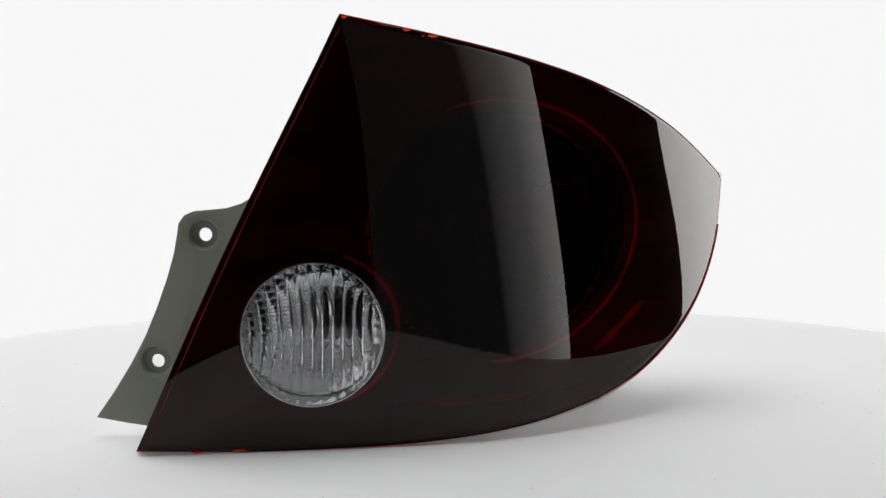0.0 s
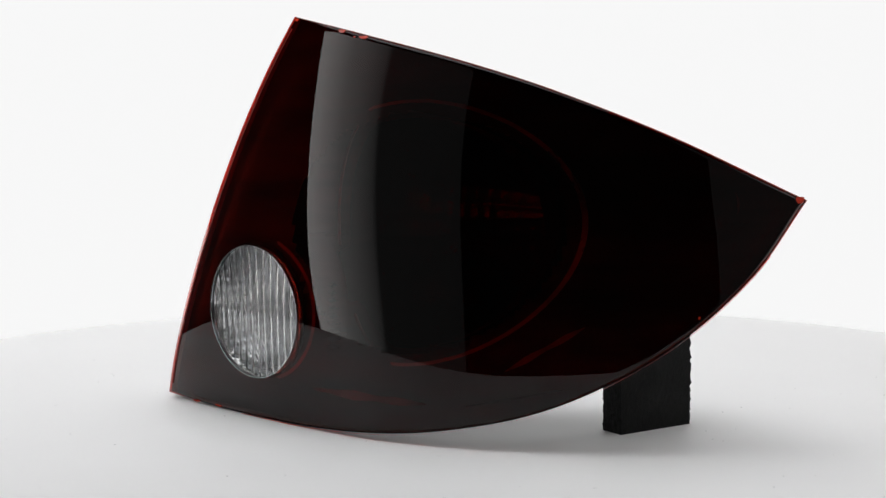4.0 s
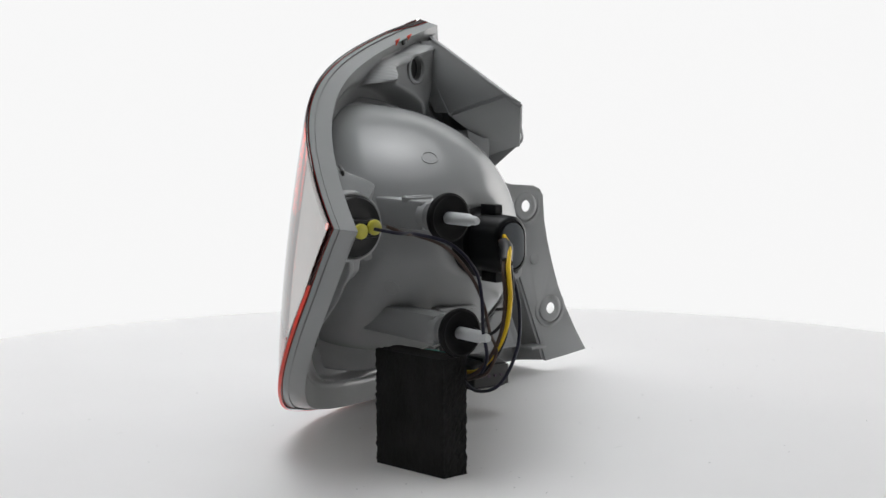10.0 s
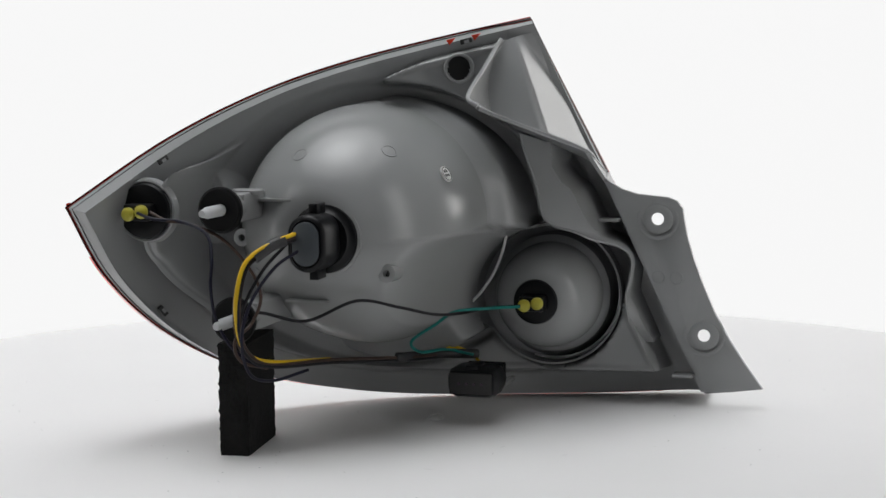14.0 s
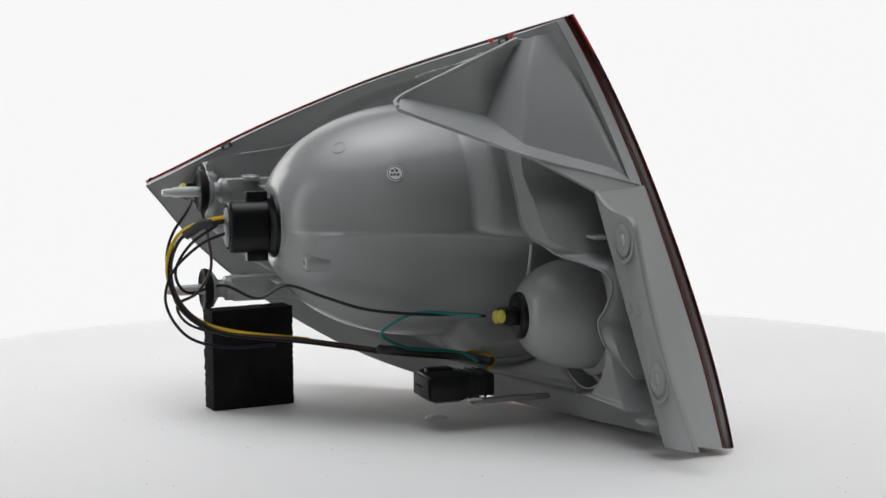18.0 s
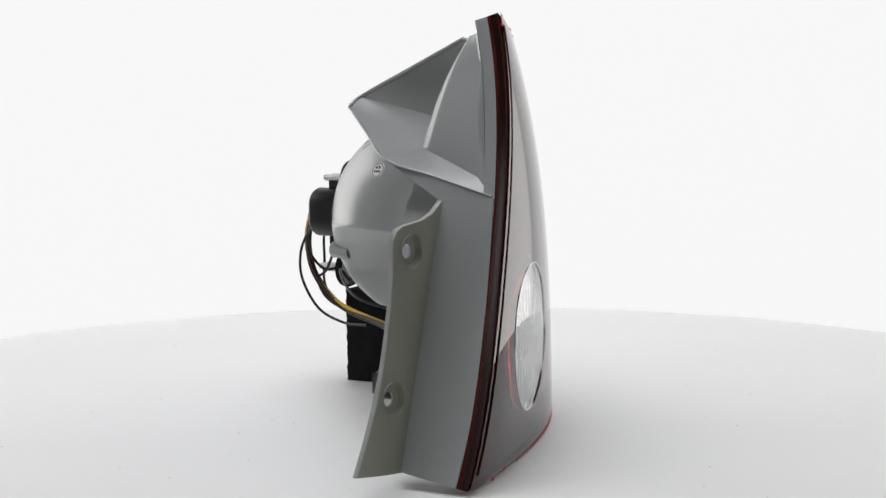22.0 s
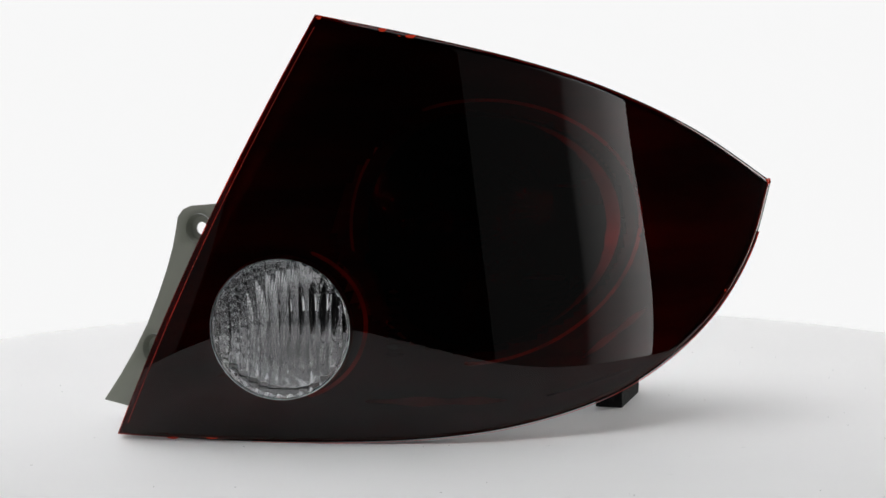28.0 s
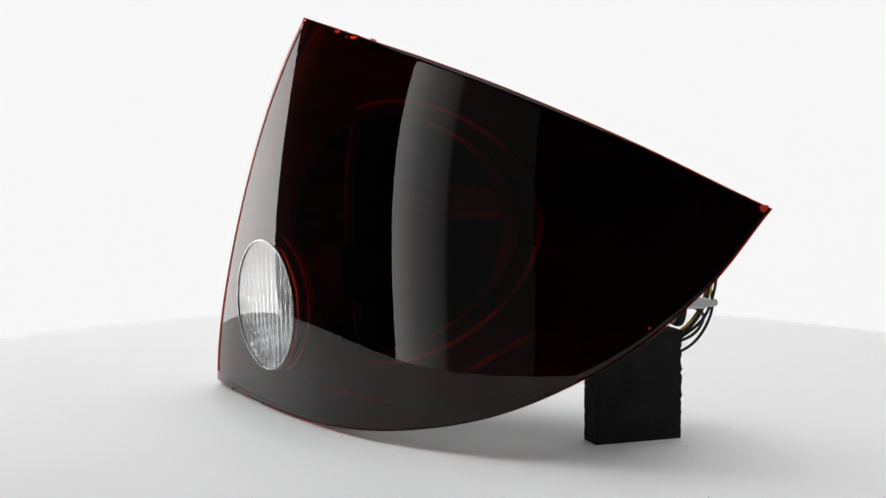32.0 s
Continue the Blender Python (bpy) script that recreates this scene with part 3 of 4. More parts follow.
def clear_cup(verts, faces, gap=0.0):
    """Take the main bowl away inside the small bowl's cup, and let it run down to the cup's lip in a flared neck."""
    edge = CUP_R + gap
    flat = [(q.dot(ACROSS), q.dot(REAR), q.z) for q in verts]
    rho = [math.hypot(c - REVB_C, z - REVB_Z) for c, r, z in flat]
    rim = set()
    for q in faces:
        if any(rho[k] >= edge for k in q):
            rim.update(k for k in q if rho[k] < edge)
    out = []
    for k, (c, r, z) in enumerate(flat):
        if k in rim:
            m = edge / rho[k]
            out.append(cf(REVB_C + (c - REVB_C) * m, min(r, CUP_LIP), REVB_Z + (z - REVB_Z) * m))
        else:
            neck = CUP_LIP + 7.6 * (rho[k] - edge)
            h = max(0.0, 1.5 - abs(r - neck)) / 1.5
            out.append(cf(c, min(r, neck) - h * h * 0.37 * float(step(edge, edge + 0.5, rho[k])), z))
    return out, [q for q in faces if any(rho[k] >= edge for k in q)]


v, f = clear_cup(fuller, f)
MARKS = [(2.8 + 0.9, 7.7 + 2.9), (2.8 + 2.6, 7.7 - 1.6), (2.8 - 2.2, 7.7 + 3.0)]
bowl = part("main_bowl", behind_lens(v, 0.5), f, GREY, lamp, "large rounded grey reflector bowl", sharp=170)
for c_, z_ in MARKS:
    rad = math.hypot(c_ - DOME_C, z_ - DOME_Z)
    deep = -1 + 7.2 * (1 - (rad / 4.65) ** 2.2) ** (1 / 2.2)
    at = cf(c_, deep, z_)
    e = 0.05
    slope = (-1 + 7.2 * (1 - ((rad + e) / 4.65) ** 2.2) ** (1 / 2.2) - deep) / e
    out = (ACROSS * (c_ - DOME_C) + Vector((0, 0, z_ - DOME_Z))) / rad
    nor = (REAR - out * slope).normalized()
    v, f = lathe([(0.3, -0.05), (0.3, 0.012), (0.27, 0.018), (0.25, 0.012), (0.25, -0.05)], at, nor, 30)
    part("mould_ring", v, f, GREY, bowl)
prof = [(2.42, -8.0), (2.42, -4.95), (2.3, -4.85)]
for i in range(17):
    s = i / 16 * 0.93
    prof.append((2.15 * (1 - s ** 2.3) ** (1 / 2.3), -4.8 + 2.85 * s))
prof += [(0.6, -2.12), (0, -2.12)]
v, f = lathe(prof, cf(REVB_C, 0, REVB_Z), REAR, 56)
part("window_bowl", behind_lens(v, 0.5), f, GREY, lamp, "small grey bowl behind the clear window")

# wall of the small bowl's cup where it cuts into the main bowl
way = math.atan2(DOME_Z - REVB_Z, DOME_C - REVB_C)
v = []
for i in range(120):
    turn = 3.0 * i
    off_way = min(turn, 360 - turn)
    a = way + radians(turn)
    c_, z_ = REVB_C + CUP_R * math.cos(a), REVB_Z + CUP_R * math.sin(a)
    top = CUP_LIP + 0.02 if off_way < 46 else -4.7 + 1.4 * float(step(62, 46, off_way))
    v += [cf(c_, top, z_), cf(c_, -5.5, z_), cf(REVB_C + (CUP_R + 0.08) * math.cos(a), -5.5, REVB_Z + (CUP_R + 0.08) * math.sin(a)),
          cf(REVB_C + (CUP_R + 0.08) * math.cos(a), top, REVB_Z + (CUP_R + 0.08) * math.sin(a))]
f = [(4 * i + k, 4 * ((i + 1) % 120) + k, 4 * ((i + 1) % 120) + (k + 1) % 4, 4 * i + (k + 1) % 4) for i in range(120) for k in range(4)]
part("cup_wall", behind_lens(v, 0.55), f, GREY, lamp, "grey wall of the cup round the small bowl")
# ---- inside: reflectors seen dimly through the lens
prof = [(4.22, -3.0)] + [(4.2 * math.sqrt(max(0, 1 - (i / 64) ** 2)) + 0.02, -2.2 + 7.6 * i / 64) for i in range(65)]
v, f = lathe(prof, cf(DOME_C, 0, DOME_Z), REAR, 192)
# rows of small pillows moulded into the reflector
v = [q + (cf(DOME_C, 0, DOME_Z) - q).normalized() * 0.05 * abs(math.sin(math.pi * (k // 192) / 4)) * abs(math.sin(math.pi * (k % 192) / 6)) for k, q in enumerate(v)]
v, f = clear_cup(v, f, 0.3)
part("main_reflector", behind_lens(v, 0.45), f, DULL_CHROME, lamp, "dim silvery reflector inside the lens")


v, f = lathe([(4.82 + 0.06 * math.cos(math.tau * i / 8), -3.2 + 0.06 * math.sin(math.tau * i / 8)) for i in range(9)], cf(DOME_C, 0, DOME_Z), REAR, 96)
part("reflector_ring", behind_lens(v, 0.3), f, PALE, lamp, "thin pale ring inside the lens")


# ---- the clear round window with upright flutes
def window_sheet(depth, flute, cols=140, rows=34):
    """The window's outline in upright columns, ten to a flute."""
    v = []
    for i in range(cols + 1):
        x = -1 + 2 * i / cols
        half = math.sqrt(max(0.0, 1 - x * x))
        for j in range(rows + 1):
            y = half * (2 * j / rows - 1)
            u = (i / 10 + (0.9 * y * y + 0.25 * y) * (0.25 - x)) % 1
            X, Z = REV_X + REV_RX * x, REV_Z + REV_RZ * y
            wave = -flute * (1 - abs(2 * u - 1) ** 2.4) * min(1, (1 - math.hypot(x, y)) * 36)
            v.append((X, face_y(X, Z) + depth - wave, Z))
    w = rows + 1
    return v, [(i * w + j, (i + 1) * w + j, (i + 1) * w + j + 1, i * w + j + 1) for i in range(cols) for j in range(rows)], cols, rows


va, fa, cols, rows = window_sheet(0.02, 0.0)
vb, fb, _, _ = window_sheet(0.22, 0.076)
off, w = len(va), rows + 1
faces = fa + [tuple(off + k for k in q) for q in fb]
for i in range(cols):
    for j in (0, rows):
        faces.append((i * w + j, (i + 1) * w + j, off + (i + 1) * w + j, off + i * w + j))
win = part("clear_window", va + vb, faces, CLEAR, lamp, "round clear window with upright flutes", sharp=60)
win.visible_shadow = False
# turned rim round the opening, made metal to stand in for the clear edge's glint
ring = []
for k, (s, dy) in enumerate(((0.992, 0.02), (0.998, -0.03), (1.008, -0.03), (1.014, 0.01), (1.0, 0.2))):
    for i in range(96):
        a = math.tau * i / 96
        X, Z = REV_X + REV_RX * s * math.cos(a), REV_Z + REV_RZ * s * math.sin(a)
        ring.append((X, face_y(X, Z) + dy, Z))
rf = [(k * 96 + i, k * 96 + (i + 1) % 96, (k + 1) * 96 + (i + 1) % 96, (k + 1) * 96 + i) for k in range(4) for i in range(96)]
part("window_rim", ring, rf, RIM_GLINT, lamp, "thin rim round the clear window, metal for the clear edge's glint")


def window_funnel(radius, grow, seg):
    """From the window's edge on the lens back to the mouth of its bowl."""
    v, f = [], []
    for k in range(9):
        for i in range(seg):
            a = math.tau * i / seg
            X, Z = REV_X + REV_RX * grow * math.cos(a), REV_Z + REV_RZ * grow * math.sin(a)
            far = cf(REVB_C + radius * math.cos(a), -4.9, REVB_Z + radius * math.sin(a))
            v.append(face_point(X, Z, 0.27).lerp(far, k / 8))
    f = [(k * seg + i, k * seg + (i + 1) % seg, (k + 1) * seg + (i + 1) % seg, (k + 1) * seg + i) for k in range(8) for i in range(seg)]
    return v, f


v, f = window_funnel(2.3, 1.04, 72)
part("window_sleeve", v, f, GREY, lamp, "grey sleeve behind the clear window")
SEG = 240
v, f = window_funnel(2.0, 1.0, SEG)
for k in range(SEG, len(v)):
    v[k] = v[k] + (cf(REVB_C, v[k].dot(REAR), REVB_Z) - v[k]).normalized() * 0.03 * (1 - (2 * (k % SEG / 6 % 1) - 1) ** 2)
for i in range(1, 61):
    k = i / 60
    for j in range(SEG):
        a = math.tau * j / SEG
        rad = 2.0 * math.sqrt(max(0, 1 - k * k)) + 0.01
        v.append(cf(REVB_C + rad * math.cos(a), -4.9 + 2.4 * k, REVB_Z + rad * math.sin(a)))
        # rows of small pillows moulded into the bowl
        w = 0.11 * abs(math.sin(math.pi * i / 5)) * abs(math.sin(math.pi * (j / 6 + 0.5 * (i // 5 % 2)))) * (i < 50)
        v[-1] = v[-1] + (cf(REVB_C, -4.9, REVB_Z) - v[-1]).normalized() * w
f += [(k * SEG + i, k * SEG + (i + 1) % SEG, (k + 1) * SEG + (i + 1) % SEG, (k + 1) * SEG + i) for k in range(8, 68) for i in range(SEG)]
part("window_reflector", v, f, CHROME, lamp, "chromed bowl behind the clear window")
# a black disc stands for the shade in the open bulb hole
v, f = lathe([(0, -2.85), (0.74, -2.87), (0.8, -2.6)], cf(REVB_C, 0, REVB_Z), REAR, 32)
part("bulb_hole_shade", v, f, RUBBER, lamp, "black disc painting the shade in the small bowl's bulb hole")

v, f = lathe([(2.8 + 0.07 * math.cos(math.tau * i / 8), -5.6 + 0.07 * math.sin(math.tau * i / 8)) for i in range(9)], cf(REVB_C + 0.1, 0, REVB_Z), REAR, 80)
part("window_ring", behind_lens(v, 0.35), f, PALE, lamp, "pale ring round the clear window's chamber")
# dark sheet added behind the lens to paint the dim inside, open at the bowl and at the clear window
v, f = [], []
for i in range(0, NU + 1, 2):
    for j in range(0, NV + 1, 2):
        X, Z = g[i, j]
        q = face_point(X, Z, 0.36)
        v.append((q.x, q.y, max(q.z, 0.03)))
w = NV // 2 + 1
for i in range(NU // 2):
    for j in range(NV // 2):
        k = (i * w + j, (i + 1) * w + j, (i + 1) * w + j + 1, i * w + j + 1)
        q = sum((Vector(v[n_]) for n_ in k), Vector()) / 4
        if math.hypot(q.dot(ACROSS) - DOME_C, q.z - DOME_Z) > 4.4 and ((q.x - REV_X) / REV_RX) ** 2 + ((q.z - REV_Z) / REV_RZ) ** 2 > 1.12:
            f.append(k)
for k, q in enumerate(v):
    dx, dz = (q[0] - REV_X) / REV_RX, (q[2] - REV_Z) / REV_RZ
    far = math.hypot(dx, dz)
    if 0.97 < far < 1.13:
        q = face_point(REV_X + REV_RX * dx / far * 1.05, REV_Z + REV_RZ * dz / far * 1.05, 0.36)
        v[k] = (q.x, q.y, max(q.z, 0.03))
part("inner_shade_sheet", v, f, INSIDE_DIM, lamp, "dark sheet added behind the lens to keep the inside dim")
# strips painting the housing step's reflections near the foot, and dimmer bars for the glow by the window
for p0, p1, wide in (((-3.6, 1.55), (1.6, 1.5), 0.17), ((4.7, 2.9), (7.5, 4.55), 0.14), ((3.2, 1.55), (6.8, 2.3), 0.05)) + tuple(((-2.85 + 0.02 * k, 3.3 + 0.29 * k), (-2.2 - 0.02 * k, 3.3 + 0.29 * k), 0.085) for k in range(9)):
    v, f = [], []
    for i in range(25):
        u = i / 24
        X, Z = p0[0] + (p1[0] - p0[0]) * u, p0[1] + (p1[1] - p0[1]) * u
        h_ = wide * math.sin(math.pi * u) ** 0.6 * (0.75 + 0.25 * math.sin(9 * u + X)) + 0.01
        for dz, dep in ((-h_, 0.2), (h_, 0.33)):
            v.append(face_point(X, Z + dz, dep))
    f = [(2 * i, 2 * i + 2, 2 * i + 3, 2 * i + 1) for i in range(24)]
    part("inner_gleam", v, f, PALE if wide > 0.1 else INSIDE_DIM, lamp, "strip painting light reflected inside the lens")
v, f = tube([cf(-0.2, -2.0, 7.7), cf(0.3, 0.2, 7.7)], 0.45, 6, 16)
part("bulb", [q for q in v], f, CLEAR, lamp, "clear glass bulb")
# low ridge added along the lens's straight edge: its inner flank paints the red edge glow, its outer one is smoked
v, f = [], []
for i in range(61):
    u = 0.03 + 0.94 * i / 60
    Z = 0.17 + 15.52 * u
    X = -12.38 + 7.45 * u - 0.46 * 4 * u * (1 - u)
    tall = 0.042 + 0.01 * math.sin(5.3 * u + 1.0)
    v += [face_point(X + x, Z, d) for x, d in ((0.235, 0.008), (0.215, -tall), (0.205, -tall), (0.198, 0.008))]
    if i:
        f += [(4 * i - 4 + k, 4 * i - 3 + k, 4 * i + 1 + k, 4 * i + k) for k in range(3)]
ridge = part("edge_glow_ridge", v, f, EDGE_GLOW, lens, "added low ridge, its inner flank painting the red edge glow", smooth=False)
ridge.data.materials.append(RED)
for k, q in enumerate(ridge.data.polygons):
    q.material_index = int(k % 3 != 0)
# bare red spots where the smoke tint is missing
for X, Z, w, h in ((-2.55, 15.1, 0.15, 0.075), (-1.55, 14.86, 0.19, 0.07), (-1.95, 14.88, 0.05, 0.03), (-4.8, 15.56, 0.09, 0.06), (14.1, 8.95, 0.12, 0.15), (11.2, 4.9, 0.035, 0.07), (-10.4, 0.1, 0.2, 0.04), (-9.0, 0.12, 0.2, 0.04)):
    pts = []
    for i in range(10):
        a = math.tau * i / 10
        pts.append((X + w * math.cos(a) * (1 + 0.3 * math.sin(3 * a)), Z + h * math.sin(a) * (1 + 0.2 * math.cos(2 * a))))
    v = [face_point(x, z, -0.012) for x, z in pts] + [face_point(x, z, 0.02) for x, z in pts]
    v = [(q.x, q.y, max(q.z, 0.01)) for q in v]
    f = [tuple(range(10))] + [(i, (i + 1) % 10, 10 + (i + 1) % 10, 10 + i) for i in range(10)]
    part("bare_spot", v, f, RED_SPOT, lens, "bright red spot without tint")

# ---- left side: wall along the lens's edge and the mounting bracket
LEFT = [(-12.36, 0.2), (-11.5, 2.33), (-10.56, 4.56), (-9.58, 6.86), (-8.72, 8.8), (-8.44, 9.4)]


def fold(z):
    """The inner fold of the bracket at a height: across and rearward."""
    return -9.66 + (z - 0.68) * 0.447, -5.18 + 0.104 * z


def side_wall():
    v, f = [], []
    line = [face_point(x, z, 0.52) for x, z in LEFT]
    line = spline(line, 24)
    for i, q in enumerate(line):
        c0 = q.x * math.cos(A38) - q.y * math.sin(A38)
        r0 = q.x * math.sin(A38) + q.y * math.cos(A38)
        z1 = 0.55 + (9.2 - 0.55) * i / 23
        c1, r1 = fold(z1)
        for th in (-0.03, 0.15):
            for t in (0, 0.25, 0.5, 0.75, 1):
                v.append(cf(c0 + (c1 - c0) * t + th, r0 + (r1 - r0) * t, q.z + (z1 - q.z) * t))
    m = len(line)
    for i in range(m - 1):
        for k in range(4):
            a, b = i * 10 + k, i * 10 + 10 + k
            f += [(a, b, b + 1, a + 1), (a + 5, a + 6, b + 6, b + 5)]
        f += [(i * 10, i * 10 + 5, i * 10 + 15, i * 10 + 10), (i * 10 + 4, i * 10 + 14, i * 10 + 19, i * 10 + 9)]
    for e in (0, (m - 1) * 10):
        f += [(e + k, e + k + 1, e + k + 6, e + k + 5) for k in range(4)]
    return v, f


v, f = side_wall()
part("side_wall", v, f, GREY, lamp, "smooth grey wall along the lens edge")
# bracket: laid out across and up, leaning a little with height
lean = Vector(cf(0, 0.104, 1)) 
bo = cf(0, -5.18, 0)
rim = [(-5.7, 9.3), (-6.0, 9.1), (-6.5, 8.8), (-7.1, 8.62), (-7.8, 8.55), (-8.35, 8.5), (-8.7, 8.35), (-8.92, 8.05), (-8.98, 7.6), (-9.1, 6.9), (-9.35, 6.0), (-9.7, 5.0),
       (-10.15, 3.9), (-10.7, 2.85), (-11.35, 1.8), (-12.05, 0.8), (-10.8, 0.62), (-9.72, 0.5)]
bracket = outline_plate("mounting_bracket", [rim, circle(-7.93, 7.63, 0.58, 36), circle(-9.73, 2.93, 0.58, 36)], (bo, ACROSS, lean, REAR), 0.22, GREY, lamp,
                        "olive-grey bracket with two screw holes")


def olive_front(ob):
    """The side that faces the car's body is bare olive plastic."""
    ob.data.materials.append(GREEN_GREY)
    for p in ob.data.polygons:
        if p.normal.dot(REAR) < -0.3:
            p.material_index = 1


olive_front(bracket)
for c, z in ((-7.93, 7.63), (-9.73, 2.93)):
    at = cf(c, -5.18 + 0.104 * z, z)
    v, f = lathe([(0.61, 0.06), (0.59, 0.15), (0.52, 0.19), (0.3, 0.2), (0.25, 0.18), (0.25, 0.12), (0.47, 0.1), (0.53, 0.0), (0.585, -0.1), (0.6, -0.05)], at, REAR, 36)
    dish = part("screw_dish", v, f, GREY, bracket, "round recessed screw seat")
    olive_front(dish)

for c, z in ((-7.93, 7.63), (-9.73, 2.93)):
    at = cf(c, -5.18 + 0.104 * z, z)
    v, f = lathe([(0.85, 0.08), (0.85, 0.125), (0.81, 0.145), (0.72, 0.145), (0.69, 0.125), (0.69, 0.08)], at, REAR, 40)
    part("pad_ring", v, f, GREY, bracket, "raised ring round the screw seat")
for c, z in ((-7.9, 5.25), (-8.65, 5.25)):
    v, f = lathe([(0.27, 0.05), (0.27, 0.125), (0.24, 0.14), (0.2, 0.128), (0.0, 0.125)], cf(c, -5.18 + 0.104 * z, z), REAR, 28)
    part("mould_mark", v, f, GREY, bracket, "round mould mark")

for c_, z_ in ((-6.0, 7.56), (-8.9, 1.25)):
    v, f = box(cf(c_, -5.05 + 0.1 * z_, z_), ACROSS * 0.42, REAR * 0.42, Vector((0, 0, 0.06)))
    part("trench_rib", v, f, GREY, lamp, bevel=0.02)

# ---- pocket with the fin at the upper left
F0, F1, F1L = Vector((-3.15, -0.9, 14.76)), Vector((-0.3, 2.75, 12.66)), Vector((-0.5, 3.3, 12.24))
F2, K, V0 = Vector((-5.45, 2.12, 10.53)), Vector((-8.02, -1.42, 9.37)), Vector((-4.4, 0.72, 10.88))


def bent(name, a, b, c, d, sag, label, thick=0.13, n=14):
    """A thin moulded sheet between two edges, a to b and c to d, bowed by sag at its middle."""
    a, b, c, d, sag = [Vector(q) for q in (a, b, c, d, sag)]
    nor = (b - a).cross(c - a).normalized()
    v, f = [], []
    for side in (0, thick):
        for i in range(n + 1):
            for j in range(n + 1):
                s_, t_ = i / n, j / n
                v.append(a.lerp(b, s_).lerp(c.lerp(d, s_), t_) + sag * 16 * s_ * (1 - s_) * t_ * (1 - t_) * 0.6 + nor * side)
    m, w = (n + 1) ** 2, n + 1
    for i in range(n):
        for j in range(n):
            k = i * w + j
            f += [(k, k + w, k + w + 1, k + 1), (m + k, m + k + 1, m + k + w + 1, m + k + w)]
    ring = [i * w for i in range(n)] + [n * w + j for j in range(n)] + [i * w + n for i in range(n, 0, -1)] + [j for j in range(n, 0, -1)]
    for i in range(len(ring)):
        p, q = ring[i], ring[(i + 1) % len(ring)]
        f.append((p, q, m + q, m + p))
    return part(name, v, f, GREY, lamp, label, sharp=35)


def ruled(name, lines, into, label, n=8):
    """A moulded sheet stretched over two or more lines of equal count, thickened towards the inside."""
    m = len(lines[0])
    rows = [lines[0]]
    for one, two in zip(lines[:-1], lines[1:]):
        rows += [[one[i].lerp(two[i], j / n) for i in range(m)] for j in range(1, n + 1)]
    into = Vector(into)
    w, k0 = m, m * len(rows)
    v = [q + into * th for th in (0, 1) for r_ in rows for q in r_]
    f = []
    for i in range(len(rows) - 1):
        for j in range(m - 1):
            k = i * w + j
            f += [(k, k + w, k + w + 1, k + 1), (k0 + k, k0 + k + 1, k0 + k + w + 1, k0 + k + w)]
    h = len(rows)
    ring = [i * w for i in range(h - 1)] + [(h - 1) * w + j for j in range(m - 1)] + [i * w + m - 1 for i in range(h - 1, 0, -1)] + [j for j in range(m - 1, 0, -1)]
    for i in range(len(ring)):
        p, q = ring[i], ring[(i + 1) % len(ring)]
        f.append((p, q, k0 + q, k0 + p))
    return part(name, v, f, GREY, lamp, label, sharp=50)


def run(p, q, n=21):
    return [p.lerp(q, i / (n - 1)) for i in range(n)]


def along(points, n=25):
    """Points spread along a bent line."""
    p = [Vector(q) for q in points]
    ln = [(p[i + 1] - p[i]).length for i in range(len(p) - 1)]
    out = []
    for i in range(n):
        s_ = sum(ln) * i / (n - 1)
        k = 0
        while k < len(ln) - 1 and s_ > ln[k]:
            s_ -= ln[k]
            k += 1
        out.append(p[k].lerp(p[k + 1], min(1, s_ / ln[k])))
    return out


VALLEY = spline([(-3.35, -0.98, 14.72), (-2.85, -0.82, 14.05), (-2.45, -0.49, 12.96), (-2.35, 0.02, 11.87)], 25)
CREASE = spline([(-3.8, -1.06, 14.86), (-3.95, -0.42, 13.8), (-4.08, 0.12, 12.63), V0], 25)
GROOVE = spline([(-4.25, -1.3, 14.95), (-5.13, -1.32, 13.71), (-6.2, -1.13, 12.03), (-7.15, -1.05, 9.97)], 25)
RIM = along([face_point(-5.05, 15.3, SKIRT), face_point(-6.1, 12.9, SKIRT), face_point(-7.3, 11.0, SKIRT), face_point(-8.25, 9.42, SKIRT)])
IN = Vector((0.05, -0.09, -0.05))
ruled("fin", [behind_lens([q - REAR * 1.0 for q in VALLEY], 0.6), VALLEY, run(F0, F1, 25)], Vector((0.05, -0.08, 0.04)), "triangular grey fin")
ruled("pocket_wall", [VALLEY, CREASE, GROOVE, RIM], IN, "wedge-shaped grey wall of the pocket beside the lens")
ruled("fin_ledge", [along([F1, VALLEY[-1], V0]), along([F1L, F1L.lerp(F2, 0.6), F2])], Vector((0, -0.04, -0.12)), "sloping grey ledge under the fin")
ruled("ledge_toe", [along([V0, GROOVE[-1], K]), run(F2, K, 25)], Vector((0, -0.04, -0.12)), "grey toe of the ledge running to the lens edge")
v, f = tube([F0, F0.lerp(F1, 0.5), F1, F1.lerp(F1L, 0.9)], 0.085, 24, 10)
part("fin_top_rib", v, f, GREY, lamp, "rounded rib along the fin's edge")
v, f = tube([F1L, F1L.lerp(F2, 0.5), F2 + Vector((0.05, -0.03, 0)), F2.lerp(K, 0.5), K], 0.05, 40, 8)
part("ledge_lip", v, f, GREY, lamp, "rounded lip of the ledge")
J = cf(-5.85, -4.25, 9.16)
bent("shoulder", F2, K, J, cf(-5.6, -6.0, 9.05), Vector((0, 0, 0)), "grey shoulder joining ledge and bracket")
